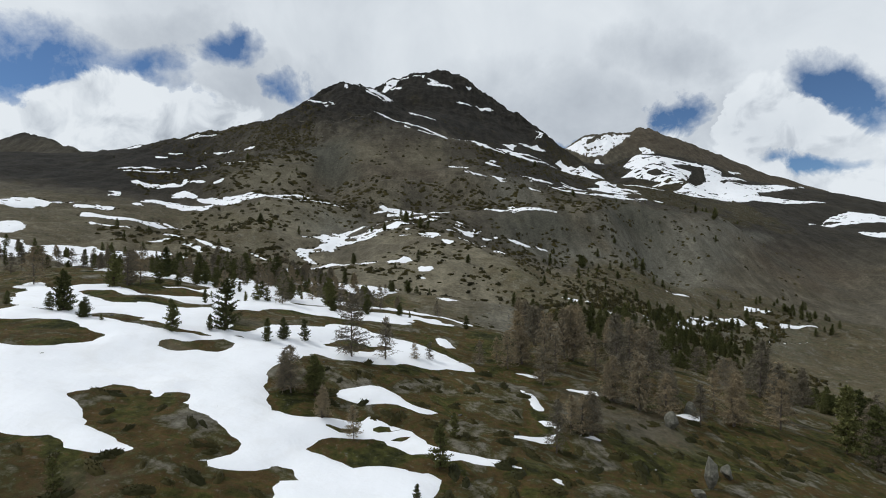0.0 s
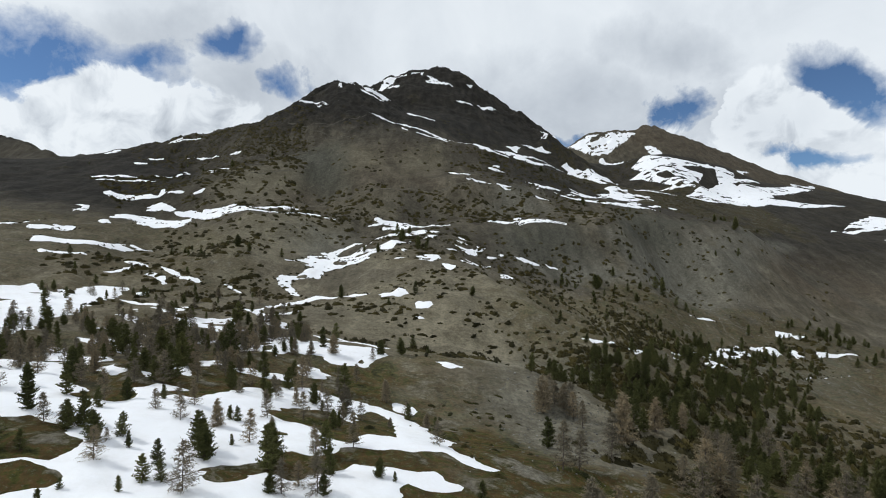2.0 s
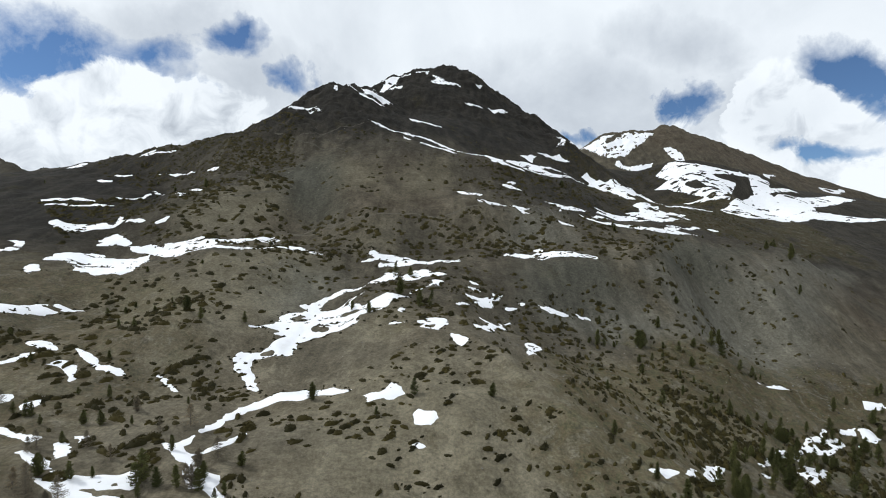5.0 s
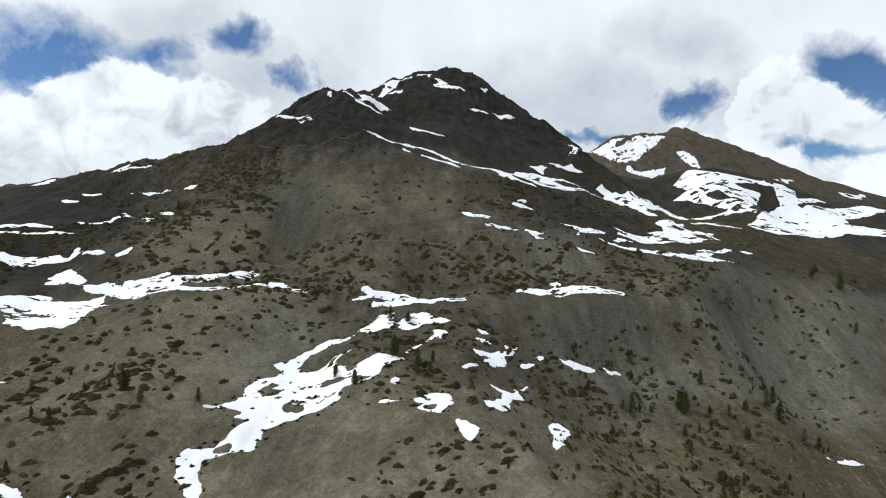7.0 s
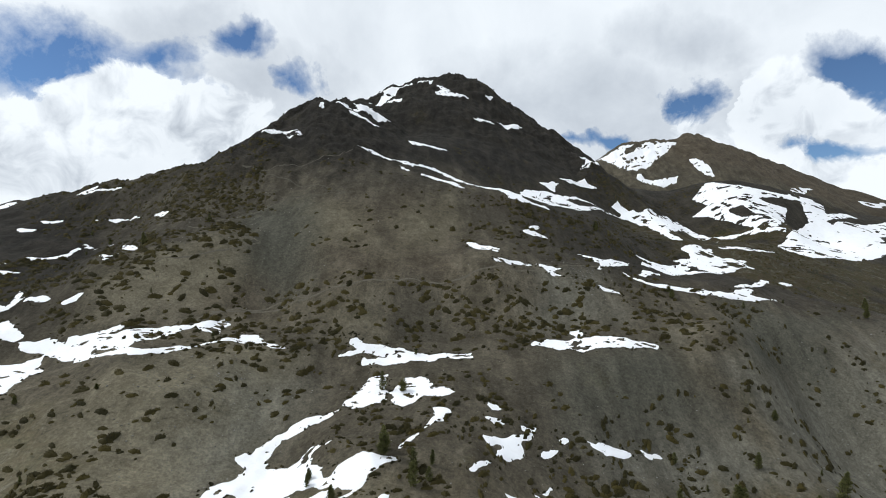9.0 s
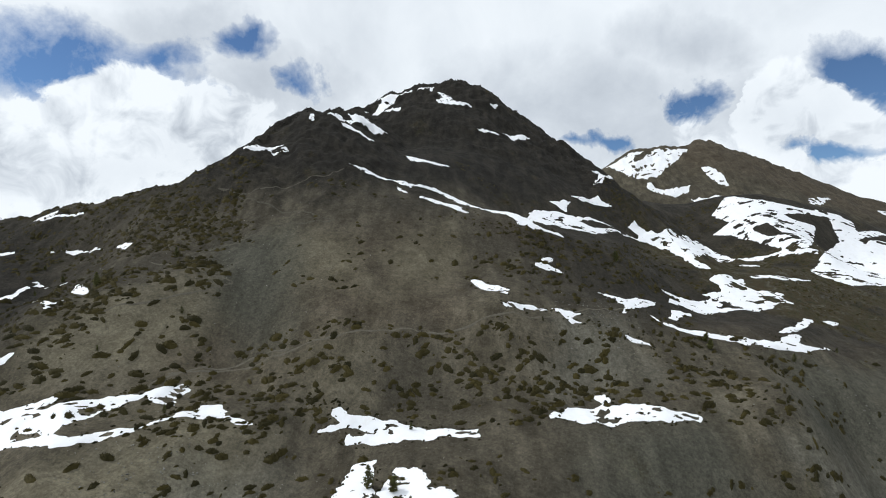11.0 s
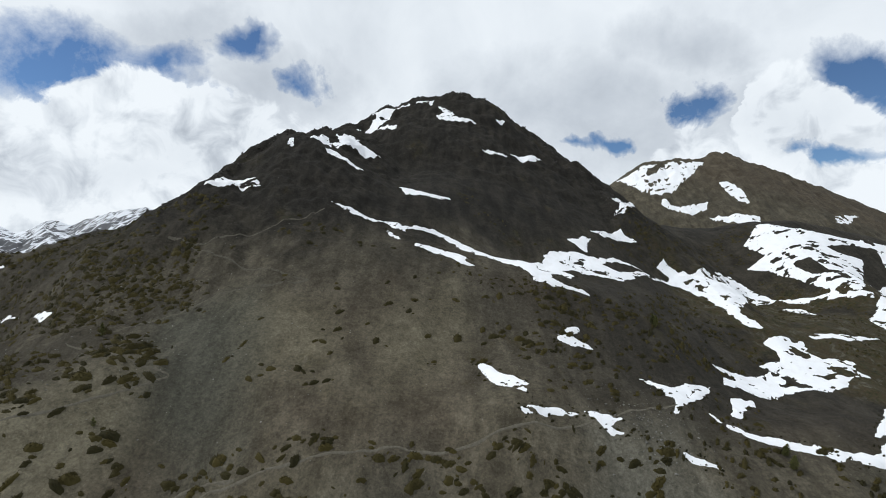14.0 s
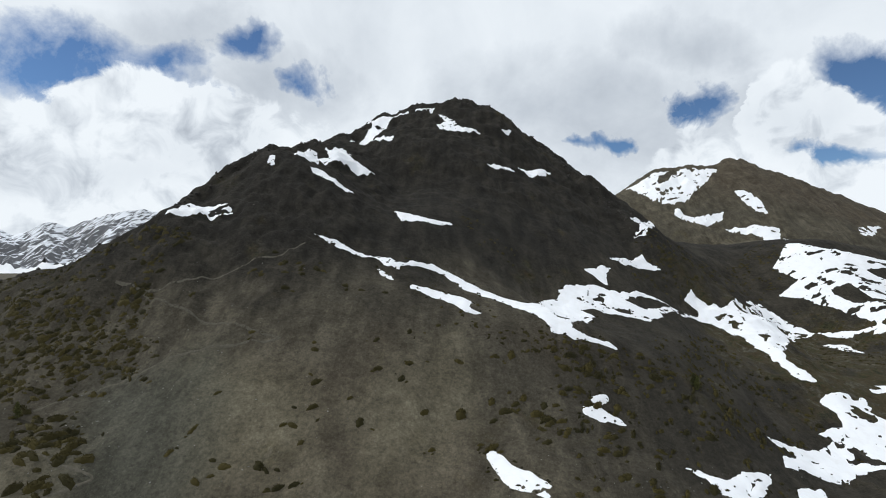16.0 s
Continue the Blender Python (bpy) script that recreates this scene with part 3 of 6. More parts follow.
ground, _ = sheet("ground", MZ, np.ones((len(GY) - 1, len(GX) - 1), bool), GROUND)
tagged(ground, "grey-brown scree slopes with thin alpine turf", "mountain ground", kind="structure")
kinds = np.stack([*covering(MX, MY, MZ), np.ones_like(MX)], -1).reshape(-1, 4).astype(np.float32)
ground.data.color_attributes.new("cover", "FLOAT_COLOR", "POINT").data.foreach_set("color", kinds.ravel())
kinds = np.stack([*tinting(MX, MY), np.ones_like(MX)], -1).reshape(-1, 4).astype(np.float32)
ground.data.color_attributes.new("tint", "FLOAT_COLOR", "POINT").data.foreach_set("color", kinds.ravel())

# ---- snow ----
DRIFTS, ISLANDS = [], []


def drift(*outline):
    DRIFTS.append(outline)


def bare(*outline):
    ISLANDS.append(outline)


drift((-64.3, 79.0), (-55.7, 72.4), (-51.9, 71.6), (-50.4, 72.9), (-45.2, 71.6), (-41.9, 70.8), (-38.6, 72.0), (-35.8, 75.2), (-37.0, 80.5), (-35.3, 87.6), (-33.5, 93.3), (-30.4, 93.4), (-23.6, 72.4), (-23.8, 68.4), (-25.8, 65.7), (-27.3, 64.0), (-24.9, 59.3), (-21.7, 55.3), (-21.1, 58.7), (-20.4, 62.6), (-18.7, 64.0), (-15.8, 63.7), (-13.9, 67.9), (-10.9, 68.2), (-6.9, 65.9), (-4.6, 65.1), (-1.7, 62.8), (1.1, 60.7), (3.3, 59.1), (-0.3, 58.3), (-2.8, 56.8), (-7.4, 53.5), (-10.7, 52.3), (-12.9, 52.1), (-14.1, 50.0), (-14.9, 48.3), (-14.8, 45.8), (-14.0, 42.5), (-13.7, 40.9), (-12.1, 39.7), (-10.6, 39.0), (-9.3, 39.1), (-8.0, 39.2), (-6.4, 39.9), (-5.7, 38.3), (-7.0, 38.3), (-8.2, 36.4), (-8.8, 34.6), (-8.0, 33.8), (-7.1, 33.1), (-6.7, 32.6), (-7.8, 31.4), (-8.3, 31.2), (-9.4, 32.2), (-10.9, 32.3), (-11.4, 31.8), (-11.6, 30.9), (-12.7, 30.7), (-14.0, 30.9), (-13.5, 31.7), (-12.6, 32.4), (-15.5, 30.1), (-17.4, 29.4), (-18.6, 28.7), (-19.7, 28.0), (-21.1, 27.8), (-22.8, 28.6), (-26.6, 28.1))
drift((-6.4, 39.9), (-6.2, 41.8), (-5.5, 42.0), (-4.3, 41.1), (-2.0, 40.2), (-1.0, 38.8), (0.7, 38.1), (1.9, 38.1), (3.6, 37.7), (6.2, 36.9), (4.8, 37.0), (2.7, 36.8), (0.6, 36.5), (-2.2, 37.2), (-3.6, 38.2), (-5.7, 38.3))
drift((-10.2, 45.2), (-8.9, 46.2), (-7.0, 47.0), (-5.0, 47.7), (-3.3, 46.7), (-1.7, 45.8), (-0.3, 45.7), (-1.7, 44.2), (-3.1, 43.8), (-5.0, 43.4), (-6.8, 42.6), (-8.3, 43.2), (-9.4, 43.9))
drift((-6.7, 32.6), (-5.3, 33.1), (-4.7, 33.8), (-3.2, 34.2), (-2.4, 33.8), (-1.3, 33.7), (-0.7, 33.5), (-0.9, 32.0), (-1.4, 28.2), (-8.3, 26.3), (-9.5, 29.0), (-9.9, 29.9), (-8.4, 31.2), (-8.1, 32.0), (-8.1, 32.7))
bare((-26.0, 36.2), (-25.6, 36.9), (-25.1, 37.8), (-23.8, 38.8), (-21.6, 37.9), (-19.9, 38.3), (-19.0, 37.4), (-17.4, 35.8), (-15.6, 35.2), (-14.6, 34.3), (-13.6, 33.4), (-12.8, 32.7), (-12.6, 32.3), (-13.8, 31.5), (-15.0, 30.5), (-16.1, 30.0), (-17.4, 29.7), (-19.0, 29.8), (-20.6, 30.3), (-22.5, 31.0), (-22.6, 32.1), (-23.9, 33.8))
bare((-42.4, 44.8), (-38.7, 47.2), (-36.8, 47.8), (-34.4, 47.4), (-31.0, 46.0), (-31.3, 44.5), (-32.2, 42.5), (-34.0, 41.7), (-38.7, 40.9))
bare((-47.2, 66.2), (-46.6, 68.5), (-42.1, 67.3), (-39.5, 69.4), (-34.7, 68.9), (-31.9, 71.3), (-29.2, 65.1), (-32.2, 64.1), (-36.3, 63.6), (-39.0, 60.3), (-42.7, 61.8))
bare((-27.0, 46.9), (-26.6, 48.6), (-24.9, 49.4), (-23.6, 50.3), (-22.3, 51.2), (-20.5, 50.9), (-19.6, 49.3), (-20.6, 48.4), (-21.7, 47.3), (-22.7, 47.2), (-23.9, 46.5), (-25.4, 46.3))
bare((-45.2, 71.6), (-44.7, 75.5), (-40.3, 75.1), (-36.8, 76.6), (-34.9, 74.2), (-37.5, 69.9), (-40.8, 68.9))
drift((8.2, 61.3), (10.7, 61.6), (11.8, 60.7), (10.7, 60.0))
drift((13.3, 59.5), (16.8, 59.1), (19.1, 58.3), (17.7, 57.7), (14.0, 58.4))
drift((8.3, 55.1), (9.7, 54.1), (10.0, 52.0), (9.9, 50.1), (9.5, 50.1), (9.0, 52.7))
drift((8.9, 47.6), (9.9, 48.2), (10.5, 47.2), (12.1, 46.3), (14.9, 45.6), (12.7, 44.9), (10.7, 44.6), (10.0, 44.8), (9.2, 43.3), (7.9, 42.7), (5.6, 42.0), (5.7, 43.3), (7.1, 43.7), (9.0, 44.7), (9.7, 45.7))
drift((7.3, 36.5), (8.4, 36.6), (9.3, 36.0), (8.1, 35.7))
drift((24.3, 56.0), (26.8, 58.1), (29.7, 58.8), (28.8, 56.7), (27.3, 56.4))
drift((-1.3, 71.4), (0.1, 71.9), (1.6, 68.3), (0.4, 65.3), (-0.7, 67.3))
drift((376.9, 526.1), (438.1, 575.9), (478.6, 602.9), (556.4, 586.2), (457.7, 553.4), (422.3, 547.3))
drift((414.2, 507.5), (475.1, 500.5), (456.9, 481.4), (406.0, 490.8))
drift((-175.5, 185.3), (-176.0, 210.6), (-166.0, 202.6), (-158.9, 187.5), (-162.3, 171.4))
drift((-210.7, 222.6), (-211.5, 263.4), (-196.3, 258.8), (-201.9, 287.2), (-196.0, 247.5), (-198.7, 209.8))
drift((-157.3, 166.1), (-148.2, 179.7), (-137.6, 171.4), (-119.2, 142.6), (-132.5, 140.0))
drift((-137.2, 175.8), (-131.4, 186.9), (-120.6, 180.1), (-113.1, 158.3), (-129.7, 171.0))
drift((-141, 179), (-139, 202), (-123, 193), (-126, 212), (-114, 217), (-112, 204), (-107, 185), (-104, 171), (-105, 164), (-92, 140), (-95, 129))
drift((-76.5, 110.0), (-70.6, 117.2), (-61.2, 111.1), (-49.9, 98.0), (-48.8, 95.9), (-42.8, 95.2), (-39.8, 97.6), (-37.9, 99.6), (-34.2, 100.0), (-33.6, 107.7), (-32.7, 116.9), (-28.7, 122.8), (-24.0, 124.6), (-19.8, 124.8), (-15.6, 125.2), (-11.2, 123.3), (-7.8, 120.3), (-4.7, 117.3), (-2.6, 112.5), (0.1, 107.1), (2.0, 98.4), (4.4, 95.5), (7.4, 93.6), (4.9, 91.8), (2.1, 92.9), (-0.7, 94.4), (-4.9, 93.4), (-8.9, 91.3), (-11.4, 90.5), (-12.4, 88.4), (-14.7, 87.3), (-17.1, 86.8), (-20.3, 85.1), (-21.1, 83.8), (-24.0, 82.4), (-25.5, 80.7), (-27.2, 79.6), (-32.5, 79.3), (-36.2, 79.8), (-36.8, 81.1), (-39.1, 83.4), (-41.6, 86.0), (-45.9, 86.3), (-51.0, 83.1))
drift((-43.2, 74.9), (-37.7, 77.5), (-32.3, 79.0), (-27.1, 79.3), (-24.9, 79.5), (-21.6, 79.4), (-18.5, 81.6), (-14.6, 82.1), (-11.7, 85.0), (-10.9, 87.5), (-7.0, 86.9), (-3.9, 87.7), (-1.3, 87.0), (1.5, 85.8), (-0.6, 83.4), (-1.8, 83.6), (-4.2, 83.6), (-4.7, 75.8), (-36.4, 67.7))
bare((-15.2, 116.5), (-12.7, 119.3), (-9.5, 117.0), (-6.9, 107.1), (-7.6, 99.0), (-10.7, 98.9), (-13.3, 102.6))
bare((-25.4, 102.7), (-23.6, 109.0), (-19.6, 114.7), (-17.3, 112.7), (-12.1, 103.2), (-10.8, 92.5), (-13.4, 93.5), (-16.6, 97.8), (-19.7, 98.3), (-22.3, 99.4))
drift((-48, 170), (-43, 165), (-35, 152), (-28, 152), (-23, 152), (-18, 155), (-16, 152), (-22, 148), (-27, 145), (-30, 147), (-35, 146), (-37, 142), (-40, 146), (-41, 153))
drift((-56.2, 176.1), (-49.1, 169.7), (-45.7, 157.9), (-50.3, 162.4))
drift((-41.4, 126.1), (-38.4, 129.3), (-34.4, 130.6), (-30.3, 131.8), (-29.7, 128.0), (-33.6, 125.2), (-38.0, 122.8))
drift((-47.3, 126.0), (-45.3, 132.6), (-42.6, 128.8), (-43.8, 122.0))
drift((-2.3, 154.0), (1.8, 152.9), (4.7, 150.8), (1.1, 149.9))
drift((-70.7, 138.3), (-67.8, 141.4), (-62.7, 136.9), (-65.8, 133.3))
drift((-55.9, 109.9), (-54.7, 113.6), (-49.6, 109.8), (-48.4, 104.5))
drift((-49.1, 110.5), (-46.0, 111.2), (-44.9, 106.3))
drift((-84.1, 134.0), (-74.3, 131.7), (-59.4, 119.2), (-59.3, 113.5), (-73.9, 122.6))
drift((-82.7, 143.3), (-76.9, 147.8), (-69.2, 143.7), (-73.9, 139.4))
drift((-49.3, 120.8), (-44.1, 119.5), (-42.2, 112.6), (-45.6, 113.9))
drift((-43.6, 100.0), (-41.2, 104.2), (-37.6, 103.6), (-40.2, 98.2))
drift((-33.1, 141.5), (-28.0, 140.8), (-22.5, 138.3), (-26.4, 134.2), (-30.6, 135.0))
drift((-10.5, 127.0), (-5.1, 126.8), (-5.4, 122.3), (-9.1, 122.9))
drift((-81.6, 181.1), (-73.0, 180.5), (-64.3, 179.7), (-61.9, 178.0), (-72.5, 176.1))
drift((-50.1, 152.9), (-43.8, 150.6), (-40.3, 144.3), (-44.8, 142.7))
drift((-190, 356), (-185, 364), (-177, 359), (-178, 355), (-172, 354), (-164, 355), (-150, 352), (-157, 352), (-169, 353), (-181, 355))
drift((-189, 335), (-183, 344), (-174, 340), (-165, 344), (-158, 349), (-146, 323), (-151, 310), (-162, 310), (-166, 304), (-177, 329), (-183, 324), (-188, 316), (-192, 329))
drift((-145.8, 354.9), (-132.6, 354.1), (-117.9, 365.9), (-120.3, 340.7), (-140.5, 350.6))
drift((-109.8, 369.5), (-100.6, 380.1), (-102.6, 370.4))
drift((-178, 250), (-164, 260), (-159, 265), (-156, 270), (-156, 277), (-150, 278), (-143, 281), (-149, 272), (-152, 265), (-156, 255), (-173, 244))
drift((-195.8, 268.5), (-180.9, 279.1), (-175.2, 273.2), (-190.3, 262.7))
drift((-162.4, 233.5), (-149.6, 244.2), (-147.5, 240.5), (-158.9, 229.8))
drift((-206.8, 313.3), (-214.2, 333.2), (-220.7, 335.6), (-212.6, 336.9), (-205.4, 322.1))
drift((-184.5, 302.3), (-185.5, 309.0), (-176.9, 301.1), (-173.9, 290.3))
drift((-133.9, 240.7), (-127.9, 243.2), (-120.0, 237.5), (-125.4, 237.0), (-129.2, 237.0))
drift((-133.1, 225.3), (-128.1, 233.0), (-125.0, 235.2), (-125.4, 231.8), (-130.8, 227.0))
drift((-119.8, 230.6), (-116.3, 234.9), (-111.6, 233.5), (-107.6, 228.0), (-108.2, 225.6), (-112.2, 230.2), (-117.0, 231.8))
drift((-117, 241), (-111, 239), (-105, 235), (-97, 233), (-94, 231), (-98, 231), (-104, 232), (-111, 236))
drift((-89.0, 235.3), (-84.7, 234.2), (-79.0, 228.9), (-80.2, 228.7), (-84.8, 232.5))
drift((-128.2, 197.7), (-118.6, 203.8), (-114.1, 200.4), (-109.7, 200.5), (-111.0, 194.9), (-120.1, 189.2))
drift((-109.3, 201.0), (-104.0, 201.1), (-96.9, 197.5), (-93.0, 197.3), (-92.9, 194.1), (-103.6, 198.5))
drift((-109.6, 210.6), (-108.9, 216.4), (-108.4, 223.1), (-106.7, 215.8), (-105.7, 208.6))
drift((-93, 190), (-89, 189), (-83, 187), (-78, 183), (-74, 184), (-70, 185), (-65, 187), (-63, 183), (-69, 181), (-75, 179), (-79, 183), (-85, 185))
drift((-89.9, 195.9), (-88.2, 197.7), (-81.9, 191.4), (-82.6, 188.3))
drift((-88.9, 201.1), (-84.9, 200.9), (-82.2, 195.8))
drift((-96.5, 186.6), (-95.1, 187.5), (-91.8, 182.3))
drift((-95.8, 177.7), (-90.9, 177.2), (-86.6, 174.8), (-83.1, 171.6), (-83.8, 170.4), (-87.9, 173.3))
drift((-69.7, 177.3), (-68.0, 178.6), (-64.2, 175.9), (-64.7, 174.6))
drift((-96.0, 164.1), (-87.1, 165.3), (-85.8, 163.2), (-93.4, 161.4))
drift((-66, 198), (-63, 199), (-62, 205), (-61, 216), (-59, 228), (-53, 232), (-46, 241), (-38, 238), (-28, 233), (-36, 233), (-43, 229), (-52, 228), (-57, 223), (-59, 211), (-61, 203), (-61, 198), (-58, 195), (-55, 192), (-50, 189), (-46, 183), (-43, 180), (-45, 181), (-50, 185), (-53, 184), (-58, 192), (-60, 192))
drift((-57.3, 194.8), (-56.1, 202.6), (-51.3, 210.1), (-52.7, 206.0), (-55.4, 197.4))
drift((-27.4, 229.1), (-21.0, 228.9), (-17.7, 232.3), (-13.7, 228.1), (-17.1, 226.2), (-23.2, 224.8))
drift((-58, 267), (-56, 263), (-60, 257), (-66, 254), (-66, 250), (-62, 242), (-59, 236), (-62, 237), (-67, 246), (-70, 247), (-73, 252), (-72, 255), (-65, 258), (-62, 265))
drift((-12.2, 220.1), (-9.7, 221.8), (-5.3, 220.4), (-3.4, 217.8), (-6.0, 215.3), (-10.2, 215.6))
drift((-12.0, 212.3), (-9.0, 209.6), (-6.1, 207.6), (-8.8, 206.4), (-10.9, 208.6))
drift((-61.5, 178.4), (-57.9, 178.6), (-52.9, 176.2), (-49.4, 172.5), (-48.4, 169.0), (-47.7, 171.5), (-46.3, 172.4), (-41.5, 166.2), (-37.9, 164.1), (-32.3, 162.4), (-27.6, 157.2), (-24.2, 156.0), (-20.5, 157.8), (-16.3, 157.3), (-13.7, 153.3), (-15.4, 151.7), (-17.9, 145.1), (-26.0, 142.6), (-30.9, 149.2), (-33.7, 149.2), (-36.8, 147.7), (-39.1, 148.8), (-42.3, 152.5), (-44.4, 153.8), (-43.4, 157.0), (-45.9, 158.9), (-49.8, 158.5), (-53.2, 162.8), (-50.2, 163.3), (-48.7, 167.1), (-52.8, 172.1), (-57.5, 173.1))
drift((-66.7, 158.7), (-64.6, 161.9), (-58.8, 163.1), (-56.8, 158.8), (-59.2, 155.9), (-61.5, 152.7), (-64.3, 155.3))
drift((-80.1, 147.5), (-71.1, 150.0), (-67.0, 149.7), (-62.4, 147.3), (-63.6, 144.2), (-75.4, 142.7))
drift((-38.9, 175.0), (-33.8, 174.4), (-26.5, 169.6), (-19.8, 164.7), (-12.6, 160.6), (-16.9, 160.7), (-24.5, 165.8), (-32.9, 171.3))
drift((-82.3, 163.0), (-77.0, 161.1), (-71.1, 157.5), (-73.7, 158.3), (-80.1, 161.6))
drift((-34.4, 178.5), (-29.7, 177.3), (-24.5, 176.4), (-29.0, 174.9))
drift((71.7, 231.5), (80.8, 237.1), (77.6, 231.0), (65.4, 215.1))
drift((50.2, 214.3), (56.5, 218.0), (59.0, 215.7), (53.4, 212.0), (52.5, 213.8))
drift((59.9, 216.0), (66.3, 223.1), (62.6, 215.7))
drift((95.8, 243.7), (106.8, 255.5), (101.7, 247.3), (96.5, 243.3))
drift((93.2, 238.9), (97.0, 238.9), (93.3, 235.8))
drift((111.1, 260.1), (120.0, 267.8), (112.7, 257.4), (110.0, 256.3))
drift((116, 260), (133, 277), (152, 292), (144, 282), (153, 288), (153, 284), (139, 272), (131, 271), (122, 264), (119, 256), (130, 263), (132, 262), (121, 251), (115, 246), (113, 250), (120, 259))
drift((158.1, 293.8), (168.5, 297.7), (165.1, 293.1), (157.7, 291.4))
drift((169.1, 296.8), (175.7, 298.8), (176.1, 294.3), (170.1, 289.7), (167.3, 292.6))
drift((160.5, 286.0), (168.3, 290.5), (163.0, 285.1))
drift((185.0, 302.5), (189.3, 301.3), (191.3, 299.0), (183.8, 294.4), (183.1, 298.4))
drift((189.0, 319.1), (199.2, 320.7), (193.7, 315.4), (186.3, 314.7))
drift((198.8, 318.5), (205.5, 318.1), (199.2, 313.7), (196.5, 314.4))
drift((165.2, 264.4), (205.1, 284.9), (171.4, 267.9))
drift((136.7, 312.0), (148.0, 315.1), (156.7, 315.8), (146.5, 312.6))
drift((200.0, 303.2), (224.1, 305.2), (199.2, 299.2))
drift((-75, 271), (-71, 273), (-67, 276), (-66, 279), (-67, 286), (-68, 295), (-64, 298), (-63, 306), (-68, 310), (-64, 314), (-62, 319), (-59, 322), (-55, 328), (-48, 333), (-42, 333), (-46, 328), (-51, 322), (-57, 321), (-59, 316), (-58, 308), (-50, 306), (-47, 306), (-46, 312), (-40, 308), (-35, 309), (-39, 307), (-45, 309), (-42, 302), (-36, 293), (-34, 298), (-29, 299), (-23, 298), (-17, 300), (-21, 294), (-25, 289), (-29, 284), (-32, 282), (-35, 281), (-38, 278), (-35, 277), (-37, 275), (-41, 273), (-46, 272), (-53, 270), (-57, 268), (-55, 259), (-62, 258), (-62, 267), (-58, 271), (-56, 274), (-61, 271), (-65, 269), (-61, 272), (-58, 274), (-62, 275), (-68, 271))
bare((-63.3, 284.2), (-61.5, 291.9), (-59.8, 291.7), (-60.7, 285.7), (-57.3, 289.7), (-58.4, 281.8), (-60.9, 280.4))
bare((-49.5, 281.5), (-42.7, 282.3), (-44.5, 280.6))
drift((-40.4, 335.3), (-37.1, 347.7), (-35.0, 357.1), (-29.0, 357.3), (-25.8, 331.1), (-32.1, 331.0), (-36.5, 331.6))
drift((-25, 342), (-21, 352), (-14, 350), (-11, 340), (-3, 337), (-7, 333), (-13, 335), (-19, 328), (-23, 332))
drift((-20, 298), (-17, 306), (-12, 313), (-9, 321), (-9, 326), (-4, 325), (-5, 320), (-10, 315), (-14, 308), (-18, 303))
drift((-51, 377), (-44, 376), (-38, 374), (-24, 376), (-10, 371), (5, 370), (5, 365), (-8, 368), (-18, 366), (-30, 366), (-41, 366), (-40, 368), (-31, 370), (-38, 371), (-50, 370), (-41, 372))
drift((31, 377), (40, 383), (51, 385), (63, 384), (74, 381), (86, 381), (72, 375), (59, 375), (49, 375), (41, 375))
drift((49.7, 391.3), (53.8, 391.3), (54.8, 387.2), (51.5, 386.8))
drift((8.1, 333.9), (13.5, 335.5), (14.4, 332.9), (10.0, 330.5))
drift((7.7, 326.7), (14.0, 328.6), (14.9, 327.1), (10.7, 324.9))
drift((7, 316), (15, 323), (18, 325), (25, 327), (19, 322), (18, 315), (13, 311), (10, 310), (13, 318), (8, 314))
drift((18.4, 327.4), (24.4, 328.6), (21.8, 324.8))
drift((1.0, 297.8), (3.8, 303.0), (8.5, 306.6), (2.7, 298.1))
drift((24.8, 320.5), (30.9, 324.6), (29.2, 321.1), (24.9, 318.9))
drift((30.7, 329.7), (36.9, 329.3), (33.5, 327.9))
drift((42.1, 329.3), (49.8, 331.2), (58.8, 333.2), (53.4, 329.3), (46.7, 327.3))
drift((61.3, 334.5), (69.5, 336.8), (62.9, 332.9))
drift((11, 295), (16, 298), (21, 303), (26, 308), (22, 302), (23, 298), (18, 286), (15, 278), (13, 274), (9, 276), (9, 279), (14, 286), (15, 293))
drift((-12, 274), (-8, 276), (-2, 277), (-2, 272), (-5, 268), (-9, 267), (-13, 269), (-11, 271), (-13, 273))
bare((-10.4, 271.4), (-6.1, 271.8), (-6.7, 269.5), (-9.5, 268.9))
drift((-25.3, 273.8), (-21.8, 274.8), (-16.9, 273.6), (-22.3, 273.0))
drift((-21.3, 282.6), (-18.4, 284.8), (-19.6, 281.1))
drift((-1.3, 265.1), (1.7, 264.4), (5.6, 261.2), (2.6, 254.3), (0.3, 262.8))
drift((27.8, 277.8), (31.4, 280.6), (34.0, 275.8), (26.7, 260.8), (27.4, 275.0))
drift((-172, 314), (-158, 323), (-157, 335), (-161, 346), (-152, 342), (-147, 327), (-144, 315), (-147, 310), (-163, 305))
drift((-181.2, 323.0), (-173.1, 340.3), (-168.5, 336.2), (-177.0, 318.7))
drift((-188, 352), (-186, 362), (-177, 359), (-171, 355), (-159, 356), (-153, 354), (-145, 353), (-141, 353), (-139, 350), (-139, 344), (-146, 345), (-159, 352), (-167, 350), (-171, 351), (-171, 353), (-180, 354))
drift((-146, 358), (-136, 357), (-125, 359), (-111, 366), (-114, 363), (-123, 356), (-133, 353), (-142, 353))
drift((-110.2, 369.6), (-104.6, 375.6), (-99.9, 378.1), (-100.8, 372.6), (-98.4, 365.9), (-105.5, 365.9))
drift((-92.1, 370.3), (-85.6, 373.7), (-81.5, 368.1), (-86.9, 366.8))
drift((-224, 366), (-201, 373), (-189, 369), (-192, 379), (-187, 374), (-189, 369), (-197, 366), (-216, 359))
drift((-184.6, 372.6), (-178.6, 375.2), (-172.6, 372.5), (-178.8, 371.9))
